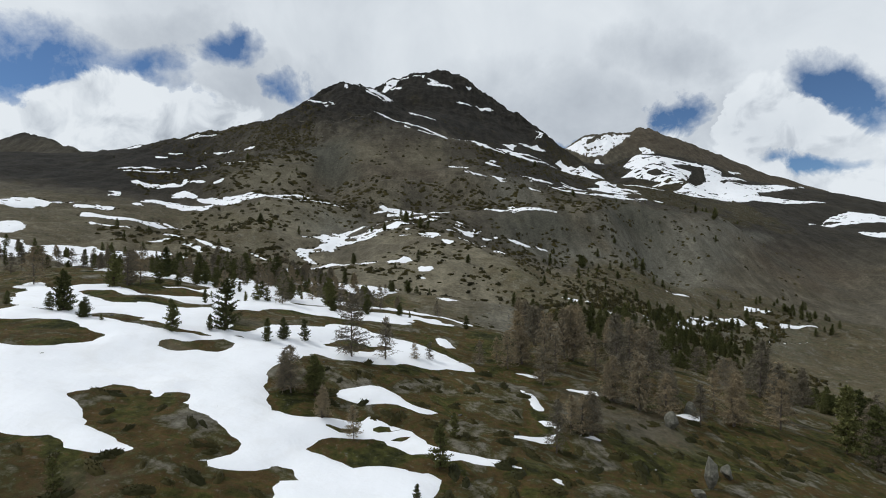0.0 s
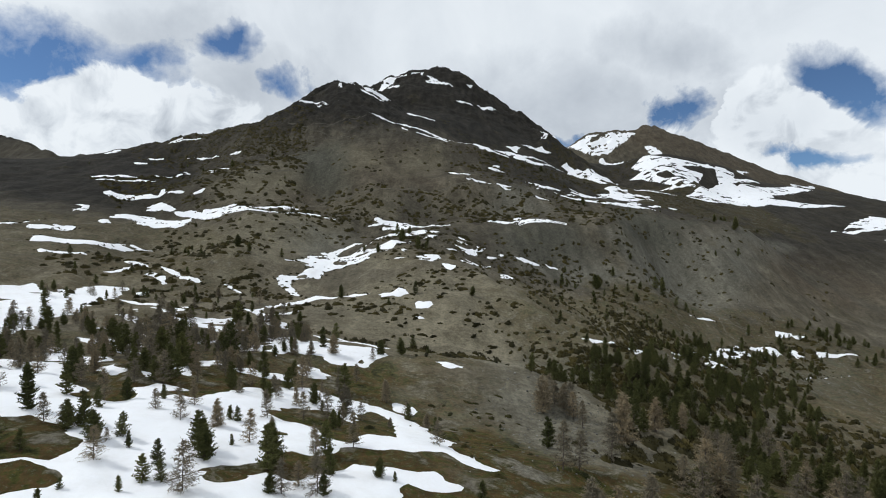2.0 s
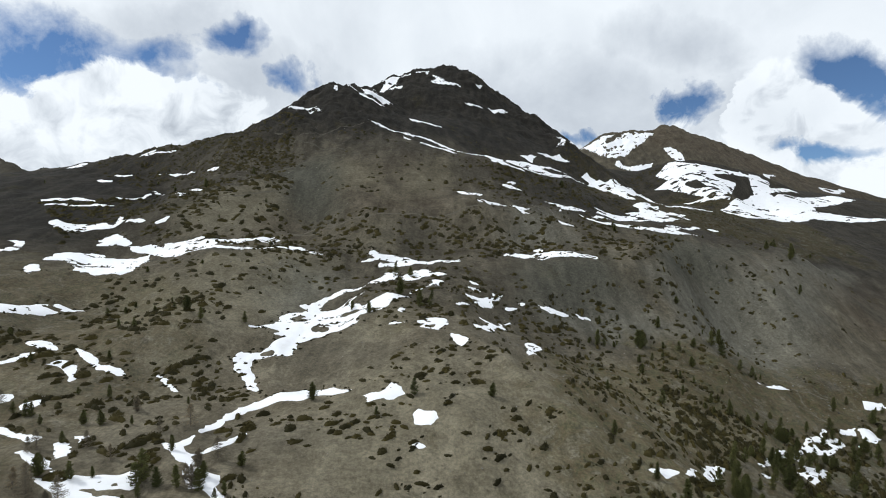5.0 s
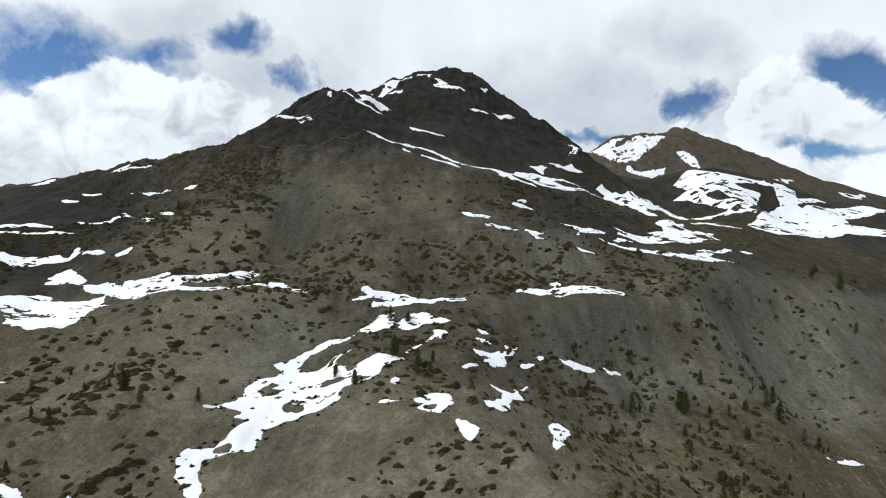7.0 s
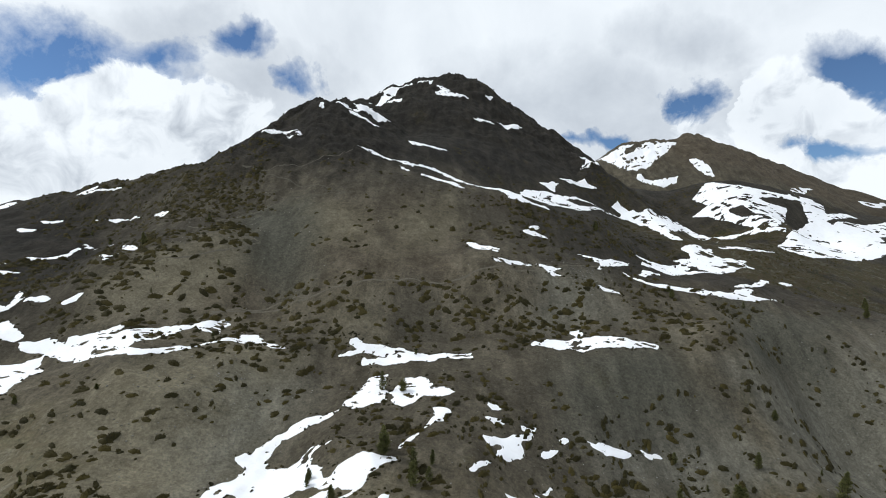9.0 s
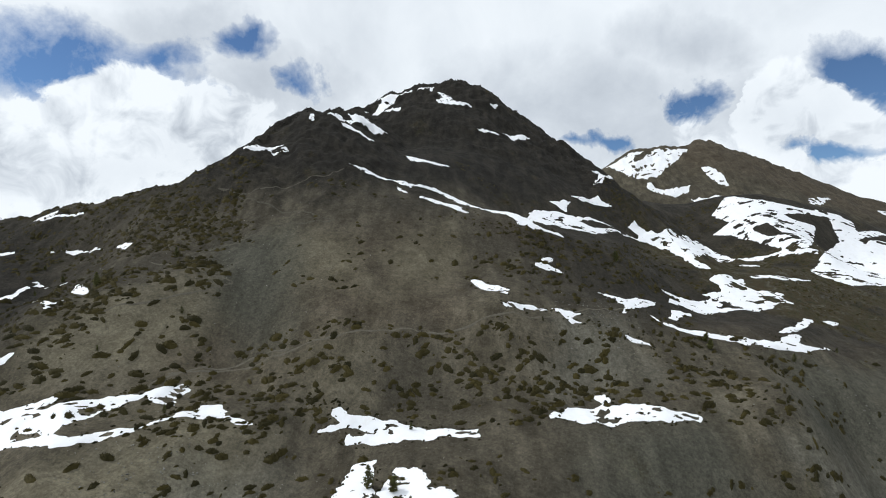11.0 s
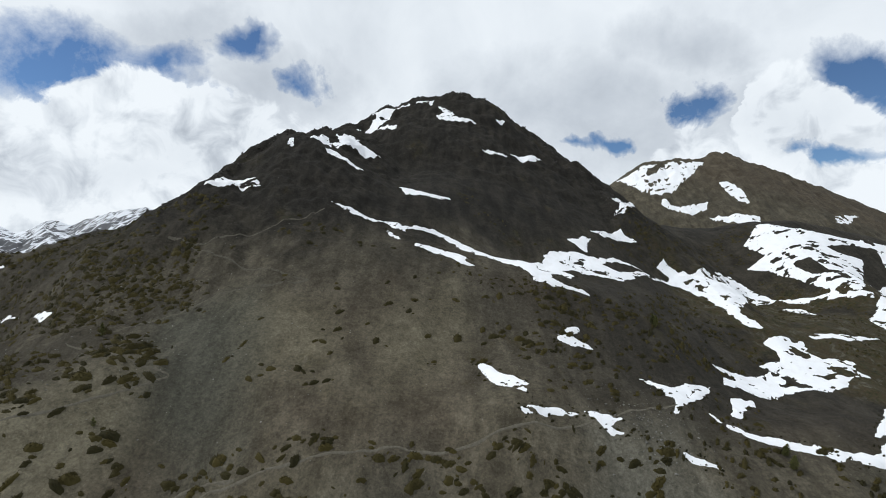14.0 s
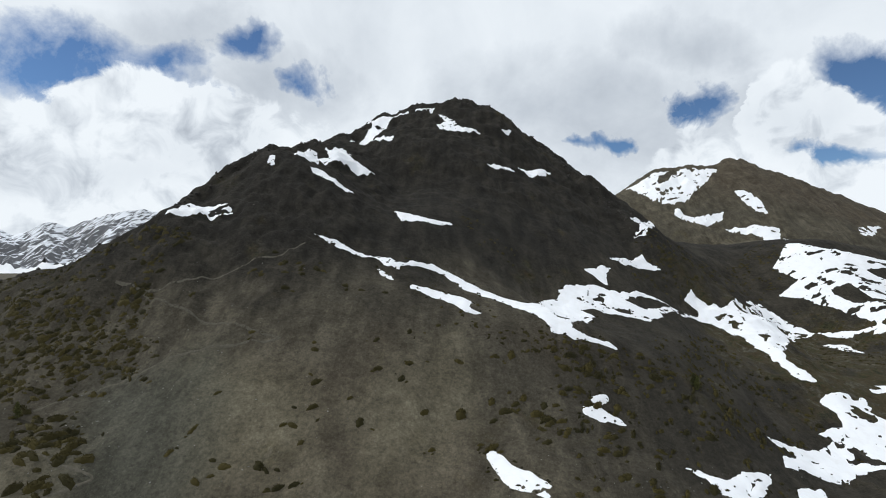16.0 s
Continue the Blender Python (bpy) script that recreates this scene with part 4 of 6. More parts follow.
drift((-171.2, 370.5), (-165.4, 371.7), (-161.0, 374.8), (-161.0, 371.0), (-164.9, 369.1))
drift((-253.8, 397.4), (-220.4, 405.0), (-223.9, 400.3), (-248.8, 392.4))
drift((-243.9, 387.3), (-216.5, 394.9), (-200.1, 396.3), (-212.4, 393.5), (-242.4, 385.8))
drift((-216.6, 411.6), (-210.1, 425.8), (-207.2, 435.7), (-205.5, 421.7), (-214.0, 410.2))
drift((-207.4, 438.5), (-182.9, 431.6), (-204.8, 437.0))
drift((-202.1, 426.0), (-165.0, 395.9), (-161.8, 400.2), (-164.6, 393.1))
drift((-177.6, 427.3), (-159.3, 411.0), (-156.5, 405.2), (-166.1, 409.6))
drift((-215.4, 458.1), (-201.1, 458.3), (-184.5, 456.4), (-200.2, 456.8))
drift((-178.6, 456.7), (-165.7, 449.2), (-167.2, 445.5), (-176.5, 454.2))
drift((-246.1, 455.9), (-233.4, 458.1), (-241.4, 454.4))
drift((-253.5, 447.3), (-240.8, 446.7), (-247.0, 443.6))
drift((-244.2, 481.2), (-232.4, 486.8), (-228.6, 478.2), (-235.1, 476.5))
drift((-227.7, 479.8), (-212.8, 480.5), (-220.7, 477.8))
drift((-303.6, 482.4), (-299.0, 490.8), (-290.2, 489.9), (-287.5, 477.3))
drift((3.7, 446.7), (8.3, 442.1), (13.0, 433.5), (21.0, 426.2), (18.6, 427.0), (10.2, 430.3), (5.1, 440.1))
drift((17, 419), (29, 423), (44, 426), (52, 425), (46, 422), (49, 421), (52, 420), (47, 419), (44, 422), (40, 424), (29, 421), (19, 417))
drift((38.7, 465.8), (45.6, 467.7), (53.1, 465.1), (46.4, 464.3))
drift((42.3, 470.5), (49.4, 472.5), (42.9, 468.7))
drift((71, 452), (77, 446), (82, 444), (95, 457), (101, 462), (88, 447), (81, 441), (75, 443))
drift((88, 443), (94, 436), (104, 433), (116, 431), (130, 429), (140, 428), (158, 443), (160, 442), (152, 432), (160, 431), (176, 441), (152, 426), (139, 425), (126, 426), (110, 429), (100, 432), (92, 436))
drift((148.4, 439.6), (174.9, 467.5), (188.7, 481.4), (193.6, 482.1), (181.0, 470.3), (159.0, 445.9))
drift((200.1, 482.9), (213.9, 489.3), (203.1, 481.0))
drift((69.6, 416.3), (76.5, 416.2), (81.1, 415.1), (73.5, 414.2))
drift((111.8, 460.2), (118.3, 464.2), (116.1, 457.8), (110.8, 455.6))
drift((112, 472), (127, 486), (142, 494), (150, 500), (146, 502), (154, 504), (164, 515), (179, 525), (174, 513), (180, 509), (189, 503), (194, 500), (174, 495), (156, 490), (138, 483), (122, 474))
drift((112.3, 483.8), (127.1, 486.3), (128.7, 483.4), (117.6, 482.1))
drift((194.0, 538.3), (213.8, 541.4), (242.6, 551.6), (208.9, 533.7))
drift((-145, 347), (-114, 339), (-108, 346), (-103, 351), (-98, 357), (-95, 362), (-90, 370), (-83, 370), (-80, 365), (-83, 365), (-92, 361), (-98, 356), (-102, 349), (-108, 340), (-115, 334), (-140, 342))
drift((-107.9, 367.5), (-108.3, 371.0), (-105.1, 373.7), (-98.9, 377.0), (-100.8, 371.2), (-98.1, 366.5))
drift((-141, 360), (-134, 362), (-132, 363), (-134, 359), (-128, 362), (-119, 367), (-111, 368), (-110, 366), (-121, 363), (-128, 357), (-138, 356), (-152, 354), (-154, 356))
drift((-80.4, 366.2), (-74.7, 365.7), (-70.7, 364.9), (-75.7, 364.0))
drift((278, 739), (294, 717), (323, 711), (344, 711), (380, 716), (351, 599), (277, 567), (272, 576), (266, 591), (287, 611), (333, 659), (278, 621), (269, 642), (260, 658), (240, 686), (258, 691), (254, 714))
bare((311, 693), (339, 704), (359, 702), (351, 684), (347, 672), (331, 662), (295, 633), (335, 686), (318, 687))
bare((390.4, 714.9), (401.9, 712.4), (487.2, 750.7), (378.0, 692.1))
bare((266.7, 670.2), (282.9, 672.4), (284.5, 651.4), (271.5, 653.6))
drift((272, 1146), (290, 1138), (321, 1148), (423, 1149), (399, 1126), (368, 1098), (341, 1076), (316, 1066), (296, 1080), (284, 1107))
bare((321.1, 1135.2), (343.7, 1146.1), (358.7, 1148.8), (329.0, 1120.8), (314.1, 1116.7))
drift((317.0, 1059.0), (336.4, 1037.8), (380.5, 1045.6), (373.0, 1033.8), (343.7, 1019.1), (321.8, 1031.8), (310.5, 1043.2))
drift((414.9, 1083.7), (429.5, 1079.5), (440.4, 1058.6), (433.7, 1026.3), (421.8, 1033.0), (414.3, 1055.9))
drift((365.0, 1014.7), (401.8, 1011.2), (432.7, 999.0), (292.2, 760.7), (403.9, 988.3), (381.6, 1002.3))
drift((559.7, 1029.6), (626.6, 1072.1), (572.0, 1018.4), (549.5, 1009.1))
drift((-33, 520), (-23, 530), (-16, 533), (-5, 532), (6, 529), (19, 523), (28, 516), (38, 551), (47, 557), (53, 568), (71, 577), (81, 577), (90, 578), (101, 587), (111, 587), (122, 587), (103, 564), (92, 555), (83, 557), (74, 556), (64, 556), (59, 552), (64, 549), (43, 504), (42, 499), (51, 499), (61, 498), (50, 496), (38, 494), (33, 494), (32, 499), (26, 506), (18, 513), (8, 517), (-2, 520), (-7, 528), (-15, 530), (-23, 527), (-33, 517))
bare((84.7, 570.5), (104.9, 583.7), (118.7, 586.2), (96.0, 567.7))
drift((68.8, 587.1), (81.4, 597.3), (86.4, 597.4), (80.4, 587.9), (80.0, 580.9), (76.0, 583.6))
drift((89.7, 608.7), (107.5, 620.3), (115.7, 628.4), (117.6, 623.3), (125.0, 619.2), (113.6, 617.4), (96.6, 608.6))
drift((121.3, 667.8), (149.6, 693.8), (125.5, 645.5), (118.1, 646.3), (123.9, 652.0))
drift((115, 577), (133, 590), (149, 590), (154, 576), (155, 561), (154, 545), (152, 530), (159, 527), (161, 539), (159, 547), (164, 559), (220, 637), (238, 644), (230, 656), (227, 670), (221, 680), (170, 617), (162, 608), (148, 607), (141, 612), (133, 604), (142, 601), (130, 589))
bare((146.7, 597.8), (156.1, 599.9), (150.1, 594.6))
bare((163.9, 581.5), (172.6, 582.9), (162.5, 571.0))
bare((188.4, 644.3), (199.0, 649.4), (172.9, 612.3))
drift((238.0, 644.5), (250.0, 640.2), (294.4, 623.8), (290.4, 619.3), (252.6, 633.7))
drift((230.9, 626.1), (245.1, 628.4), (244.8, 609.5), (238.0, 614.0))
drift((155, 518), (163, 520), (173, 525), (167, 515), (170, 510), (195, 511), (173, 486), (146, 481), (133, 474), (123, 472), (118, 473), (109, 469), (112, 475), (123, 481), (119, 483), (131, 487), (142, 493), (150, 496), (144, 498), (141, 499), (151, 503), (156, 503), (156, 510))
drift((111.2, 483.5), (116.5, 483.7), (122.2, 484.5), (115.1, 481.4))
drift((4, 447), (8, 444), (11, 440), (17, 435), (21, 431), (16, 432), (10, 434), (7, 439), (5, 444))
drift((38.3, 465.3), (44.2, 465.9), (53.3, 464.1), (45.3, 462.9), (38.7, 463.1))
drift((42.1, 470.6), (48.7, 471.3), (45.2, 469.5))
drift((67, 452), (73, 449), (79, 449), (92, 459), (98, 460), (89, 454), (75, 434), (74, 434), (81, 448), (74, 447))
drift((108.1, 459.6), (114.6, 461.1), (103.6, 443.8), (98.1, 441.8))
drift((188.8, 533.8), (224.5, 544.9), (220.5, 540.4), (188.2, 531.4))
drift((-135, 520), (-136, 533), (-132, 533), (-123, 539), (-115, 533), (-113, 528), (-124, 524), (-131, 518), (-137, 515))
drift((-110.1, 567.6), (-109.9, 573.7), (-107.6, 574.6), (-106.3, 568.4))
drift((-99, 580), (-103, 621), (-99, 624), (-97, 620), (-88, 621), (-96, 636), (-90, 662), (-79, 639), (-69, 630), (-59, 631), (-65, 626), (-79, 623), (-89, 616), (-93, 586))
drift((-87.3, 572.3), (-81.3, 574.9), (-70.6, 570.1), (-61.4, 566.6), (-69.4, 565.3), (-79.6, 568.5))
drift((-71.5, 520.7), (-59.3, 522.2), (-43.4, 520.6), (-53.4, 519.3), (-65.0, 518.8))
drift((-41.4, 521.2), (-33.1, 521.3), (-31.4, 517.9), (-36.2, 516.0))
drift((-39.6, 573.4), (-33.4, 574.7), (-20.7, 574.5), (-5.5, 582.4), (-17.3, 570.6), (-34.9, 560.1))
drift((-24, 504), (-17, 509), (-10, 510), (3, 507), (0, 498), (5, 496), (-3, 496), (-12, 501), (-19, 502))
drift((-39.5, 512.4), (-34.0, 509.2), (-32.5, 507.1), (-37.9, 510.3))
drift((-40, 768), (-27, 768), (-29, 759), (-42, 766), (-59, 769), (-68, 756), (-71, 741), (-74, 728), (-80, 724), (-57, 694), (-58, 686), (-89, 730), (-92, 704), (-86, 741), (-83, 755), (-90, 762))
drift((-23, 753), (-10, 743), (-3, 729), (14, 727), (-1, 719), (-15, 720), (-23, 734), (-15, 741))
drift((16.9, 674.4), (29.2, 680.0), (37.8, 679.6), (24.4, 673.0))
drift((42.5, 702.6), (56.6, 705.9), (72.7, 711.9), (57.0, 693.6), (45.2, 687.8))
drift((31.5, 737.0), (42.0, 742.7), (39.1, 738.5))
drift((300, 617), (365, 669), (385, 682), (415, 688), (494, 741), (498, 718), (446, 680), (408, 663), (402, 647), (439, 642), (480, 637), (373, 615), (331, 587), (305, 585), (274, 577), (274, 596))
drift((383.2, 712.2), (422.2, 707.5), (372.1, 680.3), (363.5, 686.2))
drift((739.2, 1122.3), (803.7, 1134.9), (789.4, 1116.5), (742.5, 1111.9))


def ragged_depth(outline, shrink):
    """The outline's depth on the part of the ground's grid round it, with a thawing, uneven edge."""
    x0, x1, y0, y1 = extent(outline)
    i0, i1 = np.searchsorted(GX, (x0 - 6, x1 + 6))
    j0, j1 = np.searchsorted(GY, (y0 - 6, y1 + 6))
    part_grid = (slice(j0, j1), slice(i0, i1))
    x, y = MX[part_grid], MY[part_grid]
    loop = np.array(outline + outline[:1])
    area = 0.5 * abs(np.sum(loop[:-1, 0] * loop[1:, 1] - loop[1:, 0] * loop[:-1, 1]))
    wobble = min(1.3, 0.15 + 0.4 * area / np.sum(np.hypot(*np.diff(loop, axis=0).T)))
    fine = 0.75 * rugged(x, 1.3 * y, 2.2, 2, 0.6, 63)
    far_off = soft(y, 180, 420)
    d = depth_inside(outline, x, y) + fine + wobble * rugged(0.7 * x, 1.2 * y, 9, 3, 0.6, 61) + 0.9 * wobble * rugged(0.6 * x, 1.2 * y, 3.6, 2, 0.65, 67)
    return part_grid, d + shrink * far_off


SNOW_DEPTH = np.full(MX.shape, -9.0)
for outline in DRIFTS:
    grid, d = ragged_depth(outline, 0.3)
    SNOW_DEPTH[grid] = np.maximum(SNOW_DEPTH[grid], d)
for outline in ISLANDS:
    grid, d = ragged_depth(outline, 0.0)
    SNOW_DEPTH[grid] = np.minimum(SNOW_DEPTH[grid], -d)
# small thawed spots where stones and heath stick out
spots = rugged(0.7 * MX, 1.5 * MY, 7, 4, 0.7, 71) + 0.25 * rugged(MX, MY, 45, 2, 0.5, 73)
thaw = 0.10 + soft(MY, 130, 240) * 0.14 + 0.10 * soft(MX, 60, 140) * soft(MY, 420, 520)
SNOW_DEPTH = np.minimum(SNOW_DEPTH, (0.62 - thaw - spots) * 6 + np.maximum(0, 1.6 - SNOW_DEPTH) * 2)
snow_z = MZ + np.clip(SNOW_DEPTH * 0.22, -0.5, 0.26) + 0.05 * swell(MX, MY, 3.0, 77) * (SNOW_DEPTH > 0.5)
lying = SNOW_DEPTH > 0
cells = lying[:-1, :-1] | lying[1:, :-1] | lying[:-1, 1:] | lying[1:, 1:]


def islands_of(cells):
    """Numbers the separate patches of touching cells."""
    label = np.zeros(cells.shape, int)
    count = 0
    for j, i in zip(*np.nonzero(cells)):
        if label[j, i]:
            continue
        count += 1
        label[j, i] = count
        stack = [(j, i)]
        while stack:
            a, b = stack.pop()
            for c, d in ((a + 1, b), (a - 1, b), (a, b + 1), (a, b - 1)):
                if 0 <= c < cells.shape[0] and 0 <= d < cells.shape[1] and cells[c, d] and not label[c, d]:
                    label[c, d] = count
                    stack.append((c, d))
    return label, count


patch_label, patch_count = islands_of(cells)
patch_sizes = np.bincount(patch_label.ravel(), minlength=patch_count + 1)
large_patches = [k for k in np.argsort(-patch_sizes) if k and patch_sizes[k] >= 14][:220]
for k in large_patches:
    rows_of, columns_of = np.nonzero(patch_label == k)
    patch, _ = sheet("snow_patch", snow_z, patch_label == k, SNOW)
    if patch_sizes[k] > 6000:
        tagged(patch, "broad white snowfield with bare turf islands", "snowfield", "snow patches")
    elif GY[rows_of.min()] > 450:
        tagged(patch, "thin white snow streak on dark scree slope", "snow patch", "snow patches")
    else:
        tagged(patch, "melting white spring snow patch on scree", "snow patch", "snow patches")
left_over = (patch_label > 0) & ~np.isin(patch_label, large_patches)
if left_over.any():
    crumbs, _ = sheet("snow_remnants", snow_z, left_over, SNOW)
    tagged(crumbs, "small scattered remnants of melting snow", "snow", kind="stuff")


def snow_at(x, y):
    i = int(np.clip(np.searchsorted(GX, x), 0, len(GX) - 1))
    j = int(np.clip(np.searchsorted(GY, y), 0, len(GY) - 1))
    return SNOW_DEPTH[j, i]


# ---- footpaths ----
def footpath(*points):
    """A trodden path about a metre wide along the slope."""
    line = []
    for (ax, ay), (bx, by) in zip(points[:-1], points[1:]):
        steps = max(2, int(math.hypot(bx - ax, by - ay) / 1.2))
        line += [(ax + (bx - ax) * s / steps, ay + (by - ay) * s / steps) for s in range(steps)]
    line = np.array(line + [points[-1]])
    for _ in range(3):
        line[1:-1] = (line[:-2] + 2 * line[1:-1] + line[2:]) / 4
    line[:, 1] += 0.2 * rugged(line[:, 0], line[:, 1], 9, 3, 0.5, 81)
    way_on = np.gradient(line, axis=0)
    way_on /= np.linalg.norm(way_on, axis=1)[:, None]
    side = np.stack([-way_on[:, 1], way_on[:, 0]], 1)
    verts, faces = [], []
    for n, (p, s) in enumerate(zip(line, side)):
        half = 0.36 + 0.14 * math.sin(n * 0.9) * math.sin(n * 0.37)
        for k, lift in ((-1.3, -0.12), (-0.8, 0.07), (0.8, 0.07), (1.3, -0.12)):
            q = p + k * half * s
            verts.append((q[0], q[1], ground_at(q[0], q[1]) + lift))
        if n:
            faces += [(4 * n - 4 + k, 4 * n - 3 + k, 4 * n + 1 + k, 4 * n + k) for k in range(3)]
    mesh = bpy.data.meshes.new("footpath")
    mesh.from_pydata(verts, [], faces)
    mesh.shade_smooth()
    mesh.materials.append(TRAIL)
    return tagged(new("footpath", mesh), "narrow pale gravel footpath zigzagging across scree", "footpath", kind="structure")


footpath((-137.0, 482.3), (-125.8, 480.4), (-112.5, 476.5), (-88.5, 471.0), (-77.2, 468.6), (-66.6, 467.7), (-81.1, 463.6), (-97.6, 460.8), (-107.0, 456.7), (-116.3, 453.2), (-129.1, 450.0), (-134.8, 441.2))
footpath((-125.8, 480.4), (-112.4, 484.2), (-99.3, 494.4), (-81.5, 503.4), (-72.3, 513.2))
footpath((-145.2, 394.3), (-134.4, 403.3), (-120.3, 410.2), (-101.8, 423.0), (-114.5, 423.3), (-129.5, 426.8), (-145.7, 431.3))
footpath((-108.8, 381.3), (-91.8, 394.2), (-72.1, 397.6), (-55.0, 399.9), (-23.7, 408.5), (4.5, 410.7), (34.4, 418.5), (77.6, 438.7))
footpath((-109.1, 367.9), (-112.0, 375.4), (-101.6, 388.7), (-85.2, 399.3), (-69.6, 398.9))
footpath((135.8, 312.9), (151.8, 315.5), (171.0, 316.4))


# ---- plants and stones: patterns ----
dice = np.random.default_rng(12)


def joined(chunks):
    """One vertex and one triangle array out of several."""
    verts, tris, base = [], [], 0
    for v, t in chunks:
        verts.append(v)
        tris.append(np.asarray(t) + base)
        base += len(v)
    return np.concatenate(verts), np.concatenate(tris)


def mesh_of(name, verts, tris, mat, smooth=False):
    mesh = bpy.data.meshes.new(name)
    mesh.vertices.add(len(verts))
    mesh.vertices.foreach_set("co", np.asarray(verts, np.float32).ravel())
    mesh.loops.add(3 * len(tris))
    mesh.loops.foreach_set("vertex_index", np.asarray(tris, np.int32).ravel())
    mesh.polygons.add(len(tris))
    mesh.polygons.foreach_set("loop_start", np.arange(0, 3 * len(tris), 3, dtype=np.int32))
    mesh.update(calc_edges=True)
    if smooth:
        mesh.shade_smooth()
    mesh.materials.append(mat)
    return mesh


def tube(points, radii, sides=5):
    """A tapered limb along points."""
    points = np.asarray(points, float)
    along = np.gradient(points, axis=0)
    along /= np.linalg.norm(along, axis=1)[:, None] + 1e-9
    verts, tris = [], []
    for n, (p, a, r) in enumerate(zip(points, along, radii)):
        u = np.cross(a, (0.31, 0.95, 0.05))
        u /= np.linalg.norm(u)
        v = np.cross(a, u)
        for k in range(sides):
            verts.append(p + r * (math.cos(2 * math.pi * k / sides) * u + math.sin(2 * math.pi * k / sides) * v))
        if n:
            for k in range(sides):
                a0, a1 = (n - 1) * sides + k, (n - 1) * sides + (k + 1) % sides
                tris += [(a0, a1, a1 + sides), (a0, a1 + sides, a0 + sides)]
    return np.array(verts), np.array(tris)


def blades(roots, tips, width):
    """A thin triangle from each root to its tip."""
    roots, tips = np.asarray(roots, float), np.asarray(tips, float)
    way_on = tips - roots
    across_it = np.cross(way_on, dice.normal(size=way_on.shape))
    across_it /= np.linalg.norm(across_it, axis=1)[:, None] + 1e-9
    half = across_it * np.broadcast_to(width, (len(roots),))[:, None] / 2
    verts = np.stack([roots - half, roots + half, tips], 1).reshape(-1, 3)
    return verts, np.arange(len(verts)).reshape(-1, 3)


def trunk_line(bend, top=1.0, steps=9):
    h = np.linspace(0, top, steps)
    turn = dice.uniform(0, 6.28)
    sway = bend * np.sin(h * dice.uniform(1.5, 3.5)) * h
    return np.stack([sway * math.cos(turn), sway * math.sin(turn), h], 1)


def pine_pattern(slender, open_crown, twin=False):
    """A mountain pine one metre high: bark and needles, as arrays."""
    wood, needles = [], []
    stems = [trunk_line(0.05)]
    if twin:
        stems.append(trunk_line(0.10, 0.8) + [0.03, 0.02, 0])
    for stem in stems:
        top = stem[-1, 2]
        wood.append(tube(stem - [0, 0, 0.06], np.linspace(0.022, 0.004, len(stem))))
        whorls = int(30 * top)
        for w in range(whorls):
            h = top * min(0.99, max(0.05, 0.05 + 0.93 * (w + dice.uniform(-0.9, 0.9)) / whorls))
            root = np.array([np.interp(h, stem[:, 2], stem[:, k]) for k in range(3)])
            spread_at = slender * (1 - (h / top) ** 1.3) ** 0.8 * (0.55 + 0.45 * min(1, h / 0.22)) + 0.03
            for _ in range(5):
                if dice.random() < open_crown:
                    continue
                a = dice.uniform(0, 6.28)
                reach = spread_at * dice.uniform(0.5, 1.25)
                lift = dice.uniform(0.1, 0.5) * reach
                tip = root + [reach * math.cos(a), reach * math.sin(a), lift]
                mid = (root + tip) / 2 - [0, 0, 0.12 * reach]
                wood.append(tube([root, mid, tip], [0.006, 0.004, 0.0015], 3))
                for s in np.linspace(0.25, 1.0, 5):
                    at = root * (1 - s) ** 2 + 2 * mid * s * (1 - s) + tip * s * s
                    out = dice.normal(size=(7, 3)) * [1, 1, 0.8] + [0.5 * math.cos(a), 0.5 * math.sin(a), 0.55]
                    out *= (dice.uniform(0.03, 0.07, 7) / np.linalg.norm(out, axis=1))[:, None]
                    needles.append(blades(np.repeat(at[None], 7, 0) - 0.15 * out, at + out, 0.027))
        crown_top = stem[-1]
        out = dice.normal(size=(14, 3)) * [0.5, 0.5, 0.6] + [0, 0, 1.0]
        out *= (0.05 / np.linalg.norm(out, axis=1))[:, None]
        needles.append(blades(np.repeat(crown_top[None], 14, 0) - [0, 0, 0.02], crown_top + out, 0.016))
    return joined(wood), joined(needles)


def larch_pattern(wide, forked=False):
    """A leafless larch one metre high: bark and bare twigs, as arrays."""
    wood, twigs = [], []
    stems = [trunk_line(0.02)]
    if forked:
        stems += [trunk_line(0.09, 0.85) + [0.03, -0.01, 0], trunk_line(0.10, 0.7) + [-0.03, 0.02, 0]]
    for stem in stems:
        top = stem[-1, 2]
        wood.append(tube(stem - [0, 0, 0.05], np.linspace(0.017, 0.002, len(stem))))
        for _ in range(int(105 * top)):
            h = top * dice.uniform(0.10, 0.99)
            root = np.array([np.interp(h, stem[:, 2], stem[:, k]) for k in range(3)])
            a = dice.uniform(0, 6.28)
            reach = (wide * (1 - (h / top) ** 1.5) ** 0.85 + 0.02) * dice.uniform(0.6, 1.15)
            way_out = np.array([math.cos(a), math.sin(a), 0])
            mid = root + way_out * reach * 0.55 + [0, 0, reach * dice.uniform(-0.12, 0.14)]
            tip = root + way_out * reach + [0, 0, reach * dice.uniform(-0.05, 0.35)]
            wood.append(tube([root, mid, tip], [0.0042, 0.0026, 0.001], 3))
            s = dice.uniform(0.15, 1.0, 30)[:, None]
            at = root * (1 - s) ** 2 + 2 * mid * s * (1 - s) + tip * s * s
            out = dice.normal(size=(30, 3)) * 0.026 + way_out * 0.02 + [0, 0, -0.008]
            twigs.append(blades(at, at + out * dice.uniform(0.6, 1.8, (30, 1)), 0.0092))
    return joined(wood), joined(twigs)


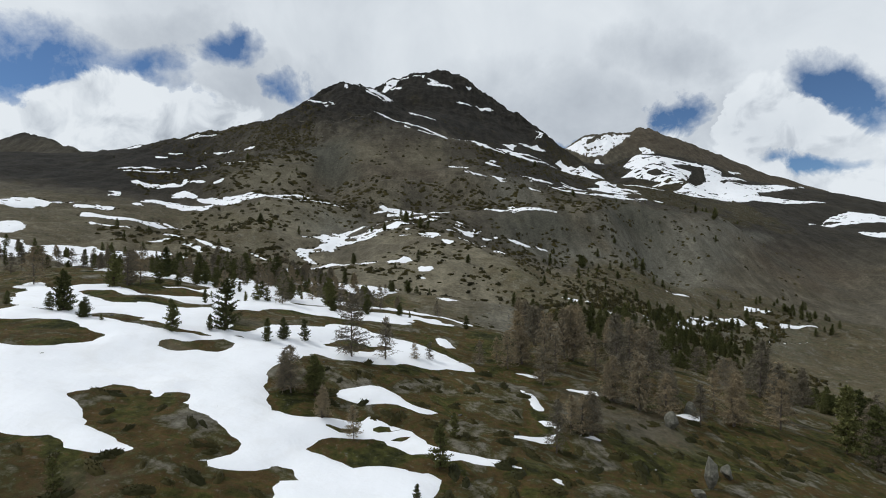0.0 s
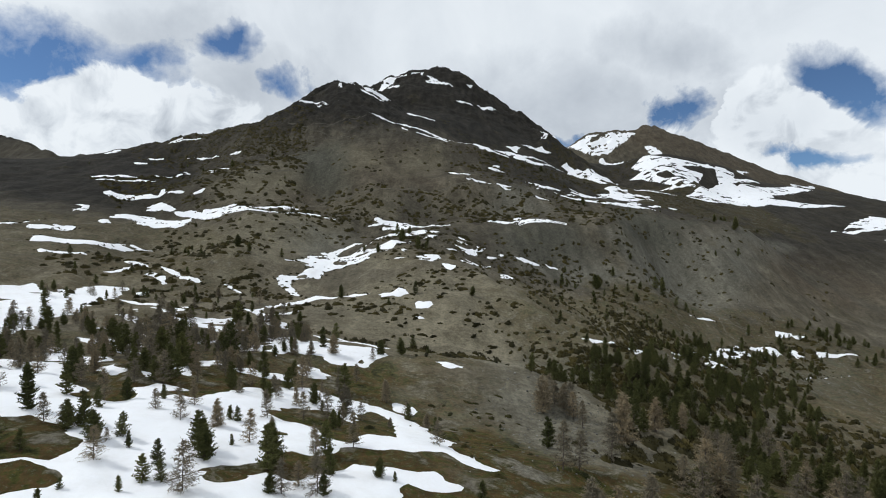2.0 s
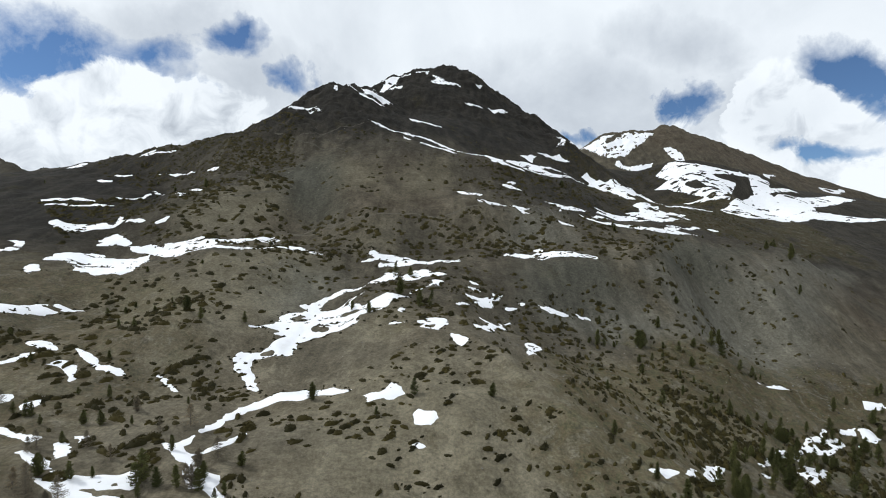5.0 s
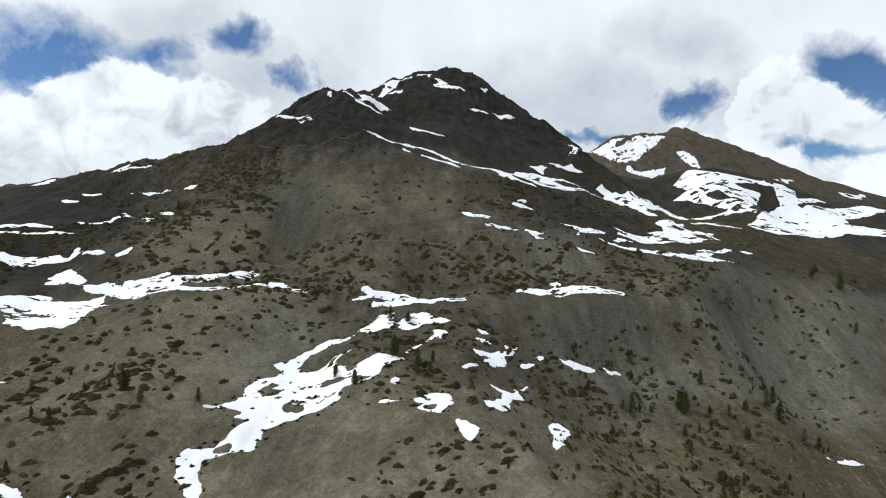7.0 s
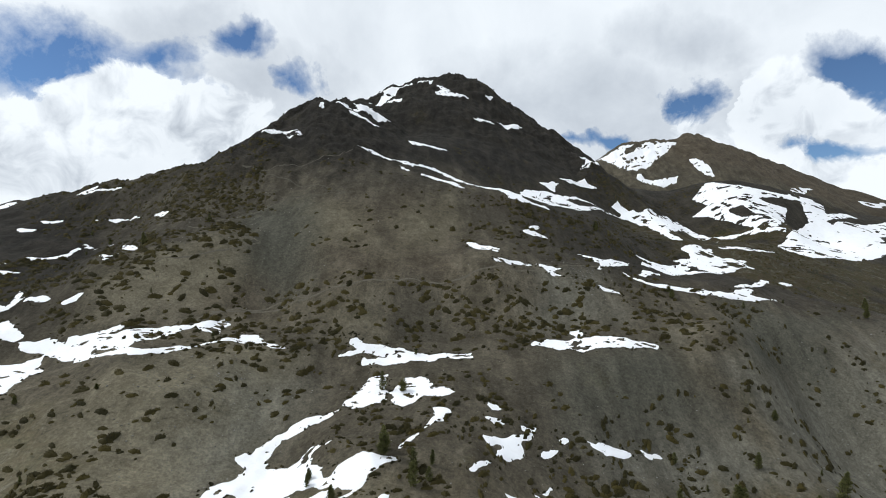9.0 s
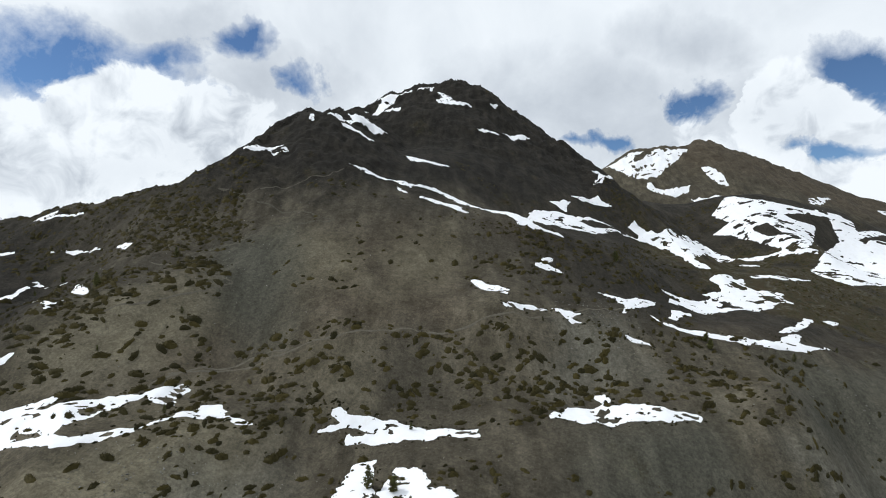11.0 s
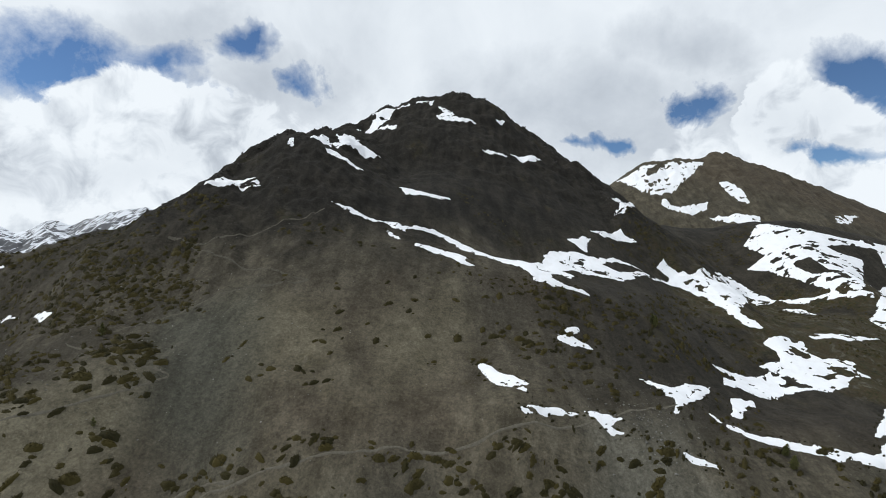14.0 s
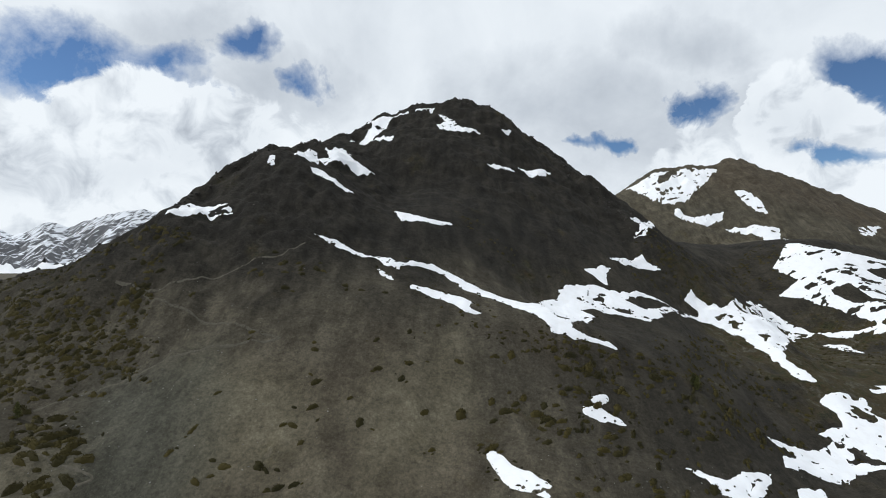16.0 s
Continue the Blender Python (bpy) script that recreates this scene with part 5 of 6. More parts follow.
def bush_pattern(lumps):
    """A low cushion of scrub one metre across, as arrays."""
    rings, sides = 4, 11
    verts, tris = [(0, 0, 0.34)], []
    off = dice.uniform(0, 50, 2)
    for r in range(1, rings + 1):
        for k in range(sides):
            a = 2 * math.pi * (k + 0.5 * (r % 2)) / sides
            d = r / rings
            edge = 0.5 * (1 + 0.34 * math.sin(2 * a + off[0]) * lumps + 0.22 * math.sin(5 * a + off[1]) * lumps)
            z = 0.36 * math.sqrt(max(0.0, 1 - d * d)) - (0.12 if r == rings else 0)
            wob = dice.uniform(0.82, 1.16)
            verts.append((d * edge * math.cos(a) * wob, d * edge * math.sin(a) * wob, z * dice.uniform(0.65, 1.2)))
    for k in range(sides):
        tris.append((0, 1 + k, 1 + (k + 1) % sides))
    for r in range(rings - 1):
        for k in range(sides):
            a0, a1 = 1 + r * sides + k, 1 + r * sides + (k + 1) % sides
            tris += [(a0, a0 + sides, a1 + sides), (a0, a1 + sides, a1)]
    body = (np.array(verts), np.array(tris))
    pick = dice.integers(1, 1 + sides * (rings - 1), 80)
    root = body[0][pick]
    out = root * [0.35, 0.35, 0.25] + dice.normal(size=(80, 3)) * 0.05 + [0, 0, 0.06]
    return joined([body, blades(root - out * 0.2, root + out * 0.55, 0.075)])


def stone_pattern(squareness=0.25):
    """A broken block one metre across, as arrays."""
    bm = bmesh.new()
    bmesh.ops.create_icosphere(bm, subdivisions=1, radius=0.5)
    lean = dice.uniform(0.6, 1.3, 3)
    for v in bm.verts:
        v.co = Vector(np.array(v.co) * lean * (1 + dice.uniform(-squareness, squareness)))
    bmesh.ops.triangulate(bm, faces=bm.faces[:])
    verts = np.array([v.co[:] for v in bm.verts])
    tris = np.array([[v.index for v in f.verts] for f in bm.faces])
    bm.free()
    return verts, tris


def placed(pattern, x, y, z, size, turn, high=1.0, tip=(0.0, 0.0)):
    """A pattern's arrays set down at a place."""
    verts, tris = pattern
    c, s = math.cos(turn), math.sin(turn)
    v = verts * [size, size, size * high]
    v = np.stack([v[:, 0] * c - v[:, 1] * s, v[:, 0] * s + v[:, 1] * c, v[:, 2]], 1)
    v[:, 2] += v[:, 0] * tip[0] + v[:, 1] * tip[1]
    return v + [x, y, z], tris


def slope_at(x, y, reach=1.5):
    return (ground_at(x + reach, y) - ground_at(x - reach, y)) / (2 * reach), (ground_at(x, y + reach) - ground_at(x, y - reach)) / (2 * reach)


def along_slope(tip):
    """A turn that lays a thing's long side along the slope's contour, more or less."""
    return math.atan2(tip[1], tip[0]) + math.pi / 2 + dice.normal() * 0.3 + math.pi * dice.integers(0, 2)


PINES = [pine_pattern(0.21, 0.15), pine_pattern(0.27, 0.25), pine_pattern(0.18, 0.1), pine_pattern(0.27, 0.35, True), pine_pattern(0.23, 0.2), pine_pattern(0.30, 0.15, True)]
LARCHES = [larch_pattern(0.30), larch_pattern(0.26), larch_pattern(0.34), larch_pattern(0.27, True)]
BUSHES = [(v * [1.2, 0.58, 1.15], t) for v, t in (bush_pattern(k) for k in (0.4, 0.7, 1.0, 0.8, 0.6, 1.0))]
STONES = [stone_pattern() for _ in range(6)]


def tree_model(name, wood, leaves, wood_mat, leaf_mat, leaf_name, label, category, group):
    top = tagged(new(name, None), label, category, group)
    top.empty_display_size = 0.3
    for part_name, arrays, mat in (("trunk", wood, wood_mat), (leaf_name, leaves, leaf_mat)):
        piece = new(part_name, mesh_of(part_name, *arrays, mat))
        piece.parent = top
    return top


STANDING, GROWTH = [], []


def stand(kind, x, y, high):
    """A tree of known place and height."""
    STANDING.append((kind, x, y, high))


def scatter(kind, density, low, high, *outline):
    """Plants over a stretch of ground: so many to a thousand square metres, of sizes from low to high."""
    GROWTH.append((kind, density, low, high, outline))


stand("larch", -9.6, 53.6, 7.0)
stand("larch", -6.3, 55.7, 4.8)
stand("larch", -12.7, 42.5, 4.0)
stand("larch", -13.3, 42.7, 3.6)
stand("larch", -3.2, 58.1, 2.1)
stand("larch", -1.6, 58.9, 2.2)
stand("pine", -26.7, 50.1, 3.3)
stand("pine", -22.8, 53.4, 5.5)
stand("pine", -24.1, 52.7, 1.8)
stand("pine", -38.7, 51.9, 4.3)
stand("pine", -39.8, 51.6, 2.0)
stand("pine", -34.7, 49.4, 2.2)
stand("pine", -32.8, 49.0, 0.9)
stand("pine", -45.3, 52.9, 1.5)
stand("pine", -18.3, 52.8, 2.6)
stand("pine", -17.0, 54.3, 2.5)
stand("pine", -15.1, 55.5, 2.5)
stand("pine", -10.9, 43.1, 3.4)
stand("pine", -18.5, 82.3, 4.8)
stand("pine", -27.8, 76.2, 2.7)
stand("pine", -32.9, 70.4, 2.0)
stand("pine", -45.7, 70.5, 4.8)
stand("pine", -43.5, 78.4, 4.3)
stand("larch", -45.3, 76.3, 4.8)
stand("larch", -46.2, 75.0, 4.1)
stand("larch", -23.7, 75.2, 4.9)
stand("pine", -107.2, 135.2, 4.4)
stand("pine", -79.2, 102.1, 2.9)
stand("pine", -0.2, 35.2, 3.0)
stand("larch", 9.3, 41.7, 4.4)
stand("larch", 11.4, 45.5, 3.4)
stand("larch", 13.4, 45.7, 4.3)
stand("larch", 12.4, 45.3, 3.6)
stand("larch", 22.3, 65.0, 8.8)
stand("larch", 25.2, 68.8, 8.0)
stand("larch", 19.0, 57.1, 5.2)
stand("larch", 23.6, 54.0, 4.9)
stand("larch", 28.2, 55.8, 4.5)
stand("larch", 8.0, 62.9, 4.6)
stand("larch", 10.1, 65.4, 5.5)
stand("larch", 11.5, 58.5, 4.5)
stand("larch", 17.2, 72.2, 7.2)
stand("larch", 14.3, 64.6, 4.8)
stand("larch", 32.5, 122.8, 10.0)
stand("larch", 4.4, 61.5, 3.0)
stand("larch", 6.8, 64.6, 3.2)
stand("larch", -12.5, 78.9, 4.3)
stand("larch", -9.3, 39.3, 2.6)
stand("larch", -6.6, 37.7, 2.5)
stand("larch", 54.7, 88.1, 10.0)
stand("larch", 58.1, 93.5, 7.8)
stand("larch", 33.1, 57.9, 6.4)
stand("larch", 74.0, 145.5, 10.0)
stand("pine", -1.5, 29.8, 1.3)
stand("pine", -2.0, 28.3, 0.9)
stand("pine", 38.1, 132.6, 7.5)
stand("pine", 55.9, 174.0, 7.5)
stand("pine", 17.0, 113.9, 5.2)
stand("pine", 3.8, 82.9, 2.3)
stand("pine", 45.1, 56.8, 7.5)
stand("pine", 122.0, 147.5, 7.5)
stand("pine", 46.0, 54.1, 6.7)
stand("pine", 124.4, 163.0, 7.5)
stand("pine", 0.9, 40.5, 2.0)
stand("pine", -19.1, 25.0, 1.7)
stand("pine", -47.7, 87.8, 5.3)
stand("pine", -40.7, 84.3, 3.3)
stand("pine", -39.8, 85.2, 2.3)
stand("pine", -36.6, 82.4, 3.4)
stand("pine", -42.4, 91.9, 2.6)
stand("pine", -34.7, 83.9, 2.8)
stand("pine", -32.8, 82.2, 1.9)
stand("pine", -41.8, 96.5, 3.1)
stand("pine", -28.2, 79.4, 2.7)
stand("pine", -25.1, 82.2, 3.8)
stand("pine", -27.8, 95.4, 2.1)
stand("pine", -26.8, 95.1, 2.2)
stand("larch", -22.7, 88.3, 4.1)
stand("pine", -24.1, 86.9, 1.5)
stand("pine", -18.4, 83.6, 4.6)
stand("pine", -13.9, 88.6, 4.0)
stand("pine", -16.7, 77.8, 2.2)
stand("pine", -11.7, 78.4, 2.6)
stand("pine", -33.4, 73.5, 1.2)
stand("pine", -28.7, 74.1, 1.6)
stand("larch", -32.5, 92.1, 3.2)
stand("larch", -27.9, 91.8, 3.7)
stand("pine", -22.0, 114.7, 3.7)
stand("pine", -20.1, 112.8, 1.8)
stand("larch", -25.9, 122.0, 6.2)
stand("larch", -11.3, 91.7, 4.3)
stand("larch", -14.6, 79.8, 2.8)
stand("pine", -7.2, 84.3, 2.3)
stand("pine", -5.5, 83.8, 1.2)
stand("pine", -19.4, 128.6, 5.8)
stand("larch", -11.2, 126.5, 4.5)
stand("pine", 21.7, 156.5, 4.7)
stand("pine", 29.6, 172.9, 5.2)
stand("pine", -15.8, 153.7, 3.6)
stand("pine", -10.8, 156.8, 4.3)
stand("pine", -4.3, 162.6, 2.1)
stand("pine", -41.1, 105.5, 5.9)
stand("pine", -52.3, 101.3, 4.7)
stand("pine", -45.3, 117.6, 6.0)
stand("larch", -41.4, 104.4, 5.0)
stand("pine", -43.7, 133.8, 7.3)
stand("pine", -55.0, 128.6, 5.8)
stand("pine", -60.2, 125.8, 6.2)
stand("pine", -62.7, 184.9, 6.6)
stand("pine", 51.9, 213.8, 2.9)
stand("pine", -39.8, 227.5, 5.1)
stand("pine", -10.9, 227.5, 4.9)
stand("pine", 11.2, 229.5, 4.1)
stand("pine", 44.6, 225.2, 4.3)
stand("pine", -20.6, 219.0, 2.4)
stand("pine", -29.3, 152.6, 5.1)
stand("pine", -15.2, 153.7, 3.6)
stand("pine", -9.4, 181.1, 4.3)
stand("larch", -48.0, 144.5, 5.8)
stand("larch", -62.7, 142.2, 10.0)
stand("pine", -58.5, 143.0, 6.9)
stand("pine", -67.4, 141.2, 3.6)
stand("larch", -43.1, 146.4, 3.9)
stand("pine", -62.9, 183.4, 4.8)
stand("pine", -55.0, 183.5, 4.6)
stand("pine", -59.2, 183.8, 4.1)
stand("pine", -30.4, 173.1, 5.0)
stand("pine", 88.3, 320.5, 7.5)
stand("pine", 126.7, 323.5, 7.5)
stand("pine", 233.1, 435.8, 7.5)
stand("pine", 211.0, 394.6, 6.0)
stand("pine", 50.6, 210.7, 3.2)
stand("pine", -28.2, 342.3, 6.9)
stand("pine", -20.5, 340.0, 4.9)
stand("pine", -22.1, 301.6, 6.9)
stand("pine", -13.4, 295.2, 5.8)
stand("pine", -8.4, 296.7, 4.2)
stand("pine", -41.0, 294.1, 3.4)
stand("pine", -32.6, 284.1, 3.6)
stand("pine", -95.2, 265.6, 5.7)
stand("pine", -89.1, 263.2, 4.5)
stand("pine", 87.6, 321.3, 7.5)
stand("pine", 132.1, 336.9, 7.5)
stand("pine", 229.6, 429.7, 7.5)
stand("pine", 242.8, 470.6, 7.5)
stand("pine", 120.4, 357.7, 4.3)
stand("pine", 52.9, 258.0, 3.6)
stand("pine", 130.7, 316.0, 5.0)
stand("pine", -136.2, 437.0, 5.1)
stand("pine", -158.5, 413.6, 6.1)
stand("pine", 88.2, 492.0, 5.1)
stand("pine", -21.7, 298.4, 6.9)
stand("pine", -12.8, 288.9, 6.7)
stand("pine", -9.0, 291.3, 4.0)
stand("pine", -40.8, 291.6, 3.7)
stand("pine", -32.3, 282.4, 4.6)
stand("pine", -76.9, 271.8, 4.2)
stand("pine", 107.9, 425.8, 4.4)
stand("pine", 86.6, 321.8, 7.5)
stand("pine", 124.5, 329.1, 7.5)
stand("pine", 66.9, 317.4, 7.0)
stand("pine", 215.2, 434.5, 6.0)
stand("pine", 226.7, 427.0, 7.5)
stand("pine", 107.7, 420.9, 4.8)
stand("pine", -18.5, 372.0, 3.0)
stand("pine", 89.2, 492.6, 3.7)
stand("pine", 88.7, 490.2, 5.9)


scatter("pine", 13.5, 3.5, 8, (84, 233), (125, 274), (136, 224), (136, 185), (126, 145), (50, 57), (104, 146), (59, 108), (65, 163), (56, 184))
scatter("pine", 12, 3, 7.5, (38, 173), (59, 205), (106, 269), (114, 243), (124, 235), (96, 189), (91, 205), (44, 128), (38, 131))
scatter("pine", 9, 3, 7, (105, 261), (166, 305), (215, 308), (277, 347), (234, 299), (176, 286), (133, 263))
scatter("pine", 7.5, 3, 7, (106, 217), (129, 213), (135, 185), (102, 144), (32, 86), (49, 136))
scatter("pine", 11, 2.4, 5.5, (-118, 165), (-104, 171), (-80, 160), (-62, 176), (-37, 139), (-31, 116), (-43, 103), (-53, 101), (-70, 109))
scatter("larch", 7.5, 3, 6.5, (-118, 165), (-104, 171), (-77, 162), (-59, 176), (-35, 140), (-25, 126), (-41, 106), (-53, 101), (-70, 109))
scatter("larch", 9, 5, 9, (3, 65), (25, 145), (48, 145), (78, 155), (92, 134), (36, 53), (25, 55), (14, 58))
scatter("larch", 6, 4, 8, (42, 114), (84, 127), (72, 83), (49, 57), (32, 47), (20, 50))
scatter("pine", 3.3, 1.2, 3.5, (-51, 99), (-39, 106), (-23, 118), (-2, 99), (-9, 81), (-33, 74))
scatter("larch", 2.4, 2, 4.5, (-51, 99), (-39, 106), (-23, 118), (-2, 99), (-9, 81), (-33, 74))
scatter("pine", 5, 2.2, 5, (-143, 165), (-119, 218), (-51, 208), (-19, 89), (-31, 72), (-44, 68), (-62, 71))
scatter("larch", 4.5, 3, 6, (-143, 165), (-119, 218), (-51, 208), (-8, 87), (-16, 77), (-31, 72), (-44, 68), (-62, 71))
scatter("pine", 4, 2, 5, (-88, 164), (-57, 169), (-30, 150), (-44, 142), (-67, 139))
scatter("larch", 7.5, 4, 8, (-88, 164), (-57, 169), (-30, 150), (-44, 142), (-67, 139))
scatter("pine", 1.8, 2, 6, (86, 335), (146, 356), (105, 269), (68, 259))
scatter("pine", 3.75, 2, 6, (68, 331), (97, 333), (163, 354), (152, 312), (105, 270), (89, 289), (76, 311))
scatter("pine", 1.2, 2, 5, (-144, 228), (-108, 228), (-81, 222), (-61, 183), (-92, 169))
scatter("pine", 0.375, 2, 4, (-291, 436), (-180, 450), (-69, 367), (-103, 303), (-168, 295))
scatter("pine", 0.45, 2, 5, (107, 446), (405, 597), (202, 356), (120, 357))
scatter("bush", 50, 1.5, 4, (48, 230), (95, 266), (126, 232), (55, 137), (36, 146), (41, 189))
scatter("bush", 60, 1.5, 4.5, (91, 205), (141, 192), (97, 139), (24, 86))
scatter("heath", 260, 0.5, 1.3, (-25, 29), (-20, 26), (-15, 29), (-11, 29), (-8, 29), (-8, 27), (-20, 23))
scatter("heath", 180, 0.5, 1.3, (-12, 50), (3, 59), (10, 56), (10, 48), (1, 40), (-5, 42), (-10, 45))
scatter("heath", 160, 0.5, 1.4, (1, 35), (10, 44), (26, 51), (39, 51), (42, 53), (-1, 29))
scatter("heath", 240, 0.4, 1.1, (-25, 35), (-24, 39), (-19, 36), (-15, 34), (-13, 31), (-15, 30), (-21, 30))
scatter("heath", 160, 0.5, 1.4, (11, 55), (23, 57), (37, 55), (37, 50), (11, 44))
scatter("heath", 80, 0.5, 1.4, (-1, 128), (14, 143), (7, 108), (1, 102))
scatter("pine", 16, 3, 7, (25, 162), (51, 204), (110, 255), (103, 229), (142, 251), (148, 227), (129, 206), (26, 144))
scatter("pine", 16, 3, 7, (207, 323), (260, 358), (209, 299), (190, 298))
scatter("pine", 9, 2, 5, (69, 339), (90, 318), (108, 299), (109, 277), (93, 273), (79, 305), (62, 317))
scatter("bush", 99, 1.3, 3.6, (-202, 487), (-178, 492), (-148, 508), (-131, 508), (-126, 514), (-121, 505), (-127, 493), (-124, 480), (-122, 474), (-117, 464), (-102, 458), (-108, 452), (-126, 450), (-140, 448), (-156, 441))
scatter("bush", 24.2, 3, 5.2, (-162, 447), (-122, 434), (-106, 424), (-109, 418), (-128, 413))
scatter("bush", 2.86, 1.8, 3.4, (-134, 498), (-69, 519), (-7, 489), (13, 465), (-3, 428), (-96, 421), (-112, 458))
scatter("bush", 19.8, 2, 5, (-7, 472), (37, 487), (77, 508), (112, 487), (78, 443), (-6, 429), (-1, 454))
scatter("bush", 66, 1.2, 3, (26, 486), (64, 503), (126, 560), (147, 526), (147, 507), (113, 478), (76, 477), (45, 476))
scatter("bush", 57.2, 1, 2.4, (-17, 515), (12, 509), (29, 492), (49, 492), (26, 484), (4, 482), (-11, 492))
scatter("bush", 57.2, 1.2, 2.6, (121, 649), (277, 770), (265, 698), (233, 695), (127, 599), (99, 593))
scatter("bush", 39.6, 2, 3.2, (-94, 505), (-81, 508), (-68, 500), (-73, 486), (-90, 490))
scatter("bush", 19.8, 1, 2.2, (-8, 593), (26, 605), (54, 571), (22, 561), (1, 567))
scatter("bush", 35.2, 2, 5, (-136, 362), (-114, 382), (-87, 404), (-52, 400), (-45, 388), (-70, 368), (-49, 371), (-21, 359), (-38, 356), (-69, 350), (-87, 353), (-117, 347))
scatter("bush", 30.8, 2, 5, (-26, 402), (17, 403), (54, 420), (89, 418), (126, 405), (96, 389), (47, 392), (14, 369), (-8, 375), (-25, 389))
scatter("bush", 15.4, 2.5, 5, (-164, 368), (-155, 385), (-138, 395), (-110, 405), (-102, 399), (-113, 380), (-132, 366))
scatter("bush", 52.8, 2, 4.4, (-171, 425), (-138, 433), (-120, 443), (-105, 418), (-129, 406), (-146, 398))
scatter("bush", 88, 1.2, 3, (-282, 488), (-137, 501), (-119, 475), (-139, 445), (-176, 438), (-237, 442))
scatter("bush", 17.6, 1.5, 3.4, (17, 458), (68, 471), (101, 460), (125, 442), (84, 417), (42, 418), (19, 420))
scatter("bush", 48.4, 1, 2.2, (184, 641), (245, 667), (304, 578), (201, 452), (198, 489), (194, 544))
scatter("bush", 17.6, 2, 4, (-148, 311), (-133, 328), (-93, 354), (-60, 356), (-58, 333), (-70, 300), (-83, 260), (-109, 251), (-150, 293))
scatter("bush", 30.8, 1.5, 4, (-58, 350), (16, 354), (31, 332), (57, 322), (66, 297), (-35, 264), (-27, 280))
scatter("bush", 35.2, 2, 4, (-106, 398), (-15, 410), (27, 407), (69, 393), (31, 376), (-50, 376), (-87, 358))
scatter("bush", 22, 1.5, 4, (32, 348), (93, 359), (151, 375), (129, 313), (66, 297), (46, 319))
scatter("bush", 5.5, 2, 3.6, (118, 392), (292, 494), (174, 352), (151, 375))
scatter("bush", 39.6, 2, 4, (75, 424), (155, 430), (112, 374), (90, 381))
scatter("bush", 105.6, 1.5, 4, (-244, 390), (-183, 434), (-143, 392), (-153, 364), (-195, 340))
scatter("bush", 48.4, 1.5, 4, (-155, 228), (-122, 301), (-71, 234), (-62, 192), (-114, 185))
scatter("bush", 39.6, 1.5, 3.4, (-41, 223), (-16, 255), (24, 271), (48, 243), (47, 206), (11, 163), (-10, 157), (-29, 177))
scatter("bush", 44, 1.5, 3.4, (24, 271), (79, 343), (100, 318), (106, 275), (113, 250), (75, 233), (49, 240))
scatter("bush", 66, 2, 5, (86, 285), (118, 275), (217, 319), (135, 223), (22, 163), (44, 196), (66, 213))
scatter("bush", 6.6, 2, 3.4, (100, 380), (275, 445), (294, 410), (245, 352), (173, 323), (128, 351))
scatter("bush", 52.8, 1.5, 4, (-61, 196), (-56, 223), (-39, 214), (-29, 184), (-41, 178))
scatter("pine", 6, 2.2, 5, (-109, 179), (-65, 191), (-38, 180), (-32, 147), (-73, 141))
scatter("larch", 11, 2.5, 6, (-109, 179), (-65, 191), (-38, 180), (-32, 147), (-73, 141))
scatter("pine", 5, 2.5, 5.5, (111, 276), (245, 352), (134, 222), (76, 194), (79, 222))
scatter("pine", 3, 2, 5, (-155, 228), (-122, 301), (-71, 234), (-62, 192), (-114, 185))
scatter("pine", 6, 2.2, 5, (-98, 135), (-79, 177), (-43, 165), (-28, 116), (-36, 96), (-59, 92))
scatter("larch", 13, 2.5, 6, (-98, 135), (-79, 177), (-43, 165), (-11, 144), (-20, 127), (-36, 96), (-59, 92))
scatter("pine", 5, 1.8, 4.5, (-45, 86), (-10, 132), (1, 97), (-11, 80), (-34, 73))
scatter("larch", 7, 1.5, 4.5, (-45, 86), (-10, 132), (1, 97), (-11, 80), (-34, 73))
scatter("heath", 60, 0.5, 1.4, (-12, 92), (3, 93), (9, 90), (14, 139), (-1, 137), (-9, 122))
scatter("bush", 57.2, 2, 5, (39, 195), (105, 258), (118, 224), (163, 219), (118, 167), (23, 95), (39, 135))
scatter("bush", 30.8, 1.5, 4, (-148, 279), (-107, 295), (-72, 259), (-57, 193), (-82, 181))

# every plant's kind, place and size
plants = {"pine": [], "larch": [], "bush": [], "heath": []}
for kind, x, y, high in STANDING:
    plants[kind].append((x, y, high))
for kind, density, low, high, outline in GROWTH:
    x0, x1, y0, y1 = extent(outline)
    count = int((x1 - x0) * (y1 - y0) * density / 1000)
    xs, ys = dice.uniform(x0, x1, count), dice.uniform(y0, y1, count)
    sizes = low + (high - low) * dice.beta(1.6, 2.4, count)
    keep = depth_inside(outline, xs, ys) > -2.0
    if kind in ("bush", "heath"):
        keep &= rugged(xs, ys, 24, 3, 0.6, 91) > dice.uniform(-0.5, 0.05, count)
    for x, y, size in zip(xs[keep], ys[keep], sizes[keep]):
        if kind in ("bush", "heath") and snow_at(x, y) > 0.2:
            continue
        plants[kind].append((x, y, size))
        if kind == "bush":
            for _ in range(dice.integers(0, 4)):
                plants[kind].append((x + dice.normal() * size, y + 0.6 * dice.normal() * size, size * dice.uniform(0.25, 0.75)))

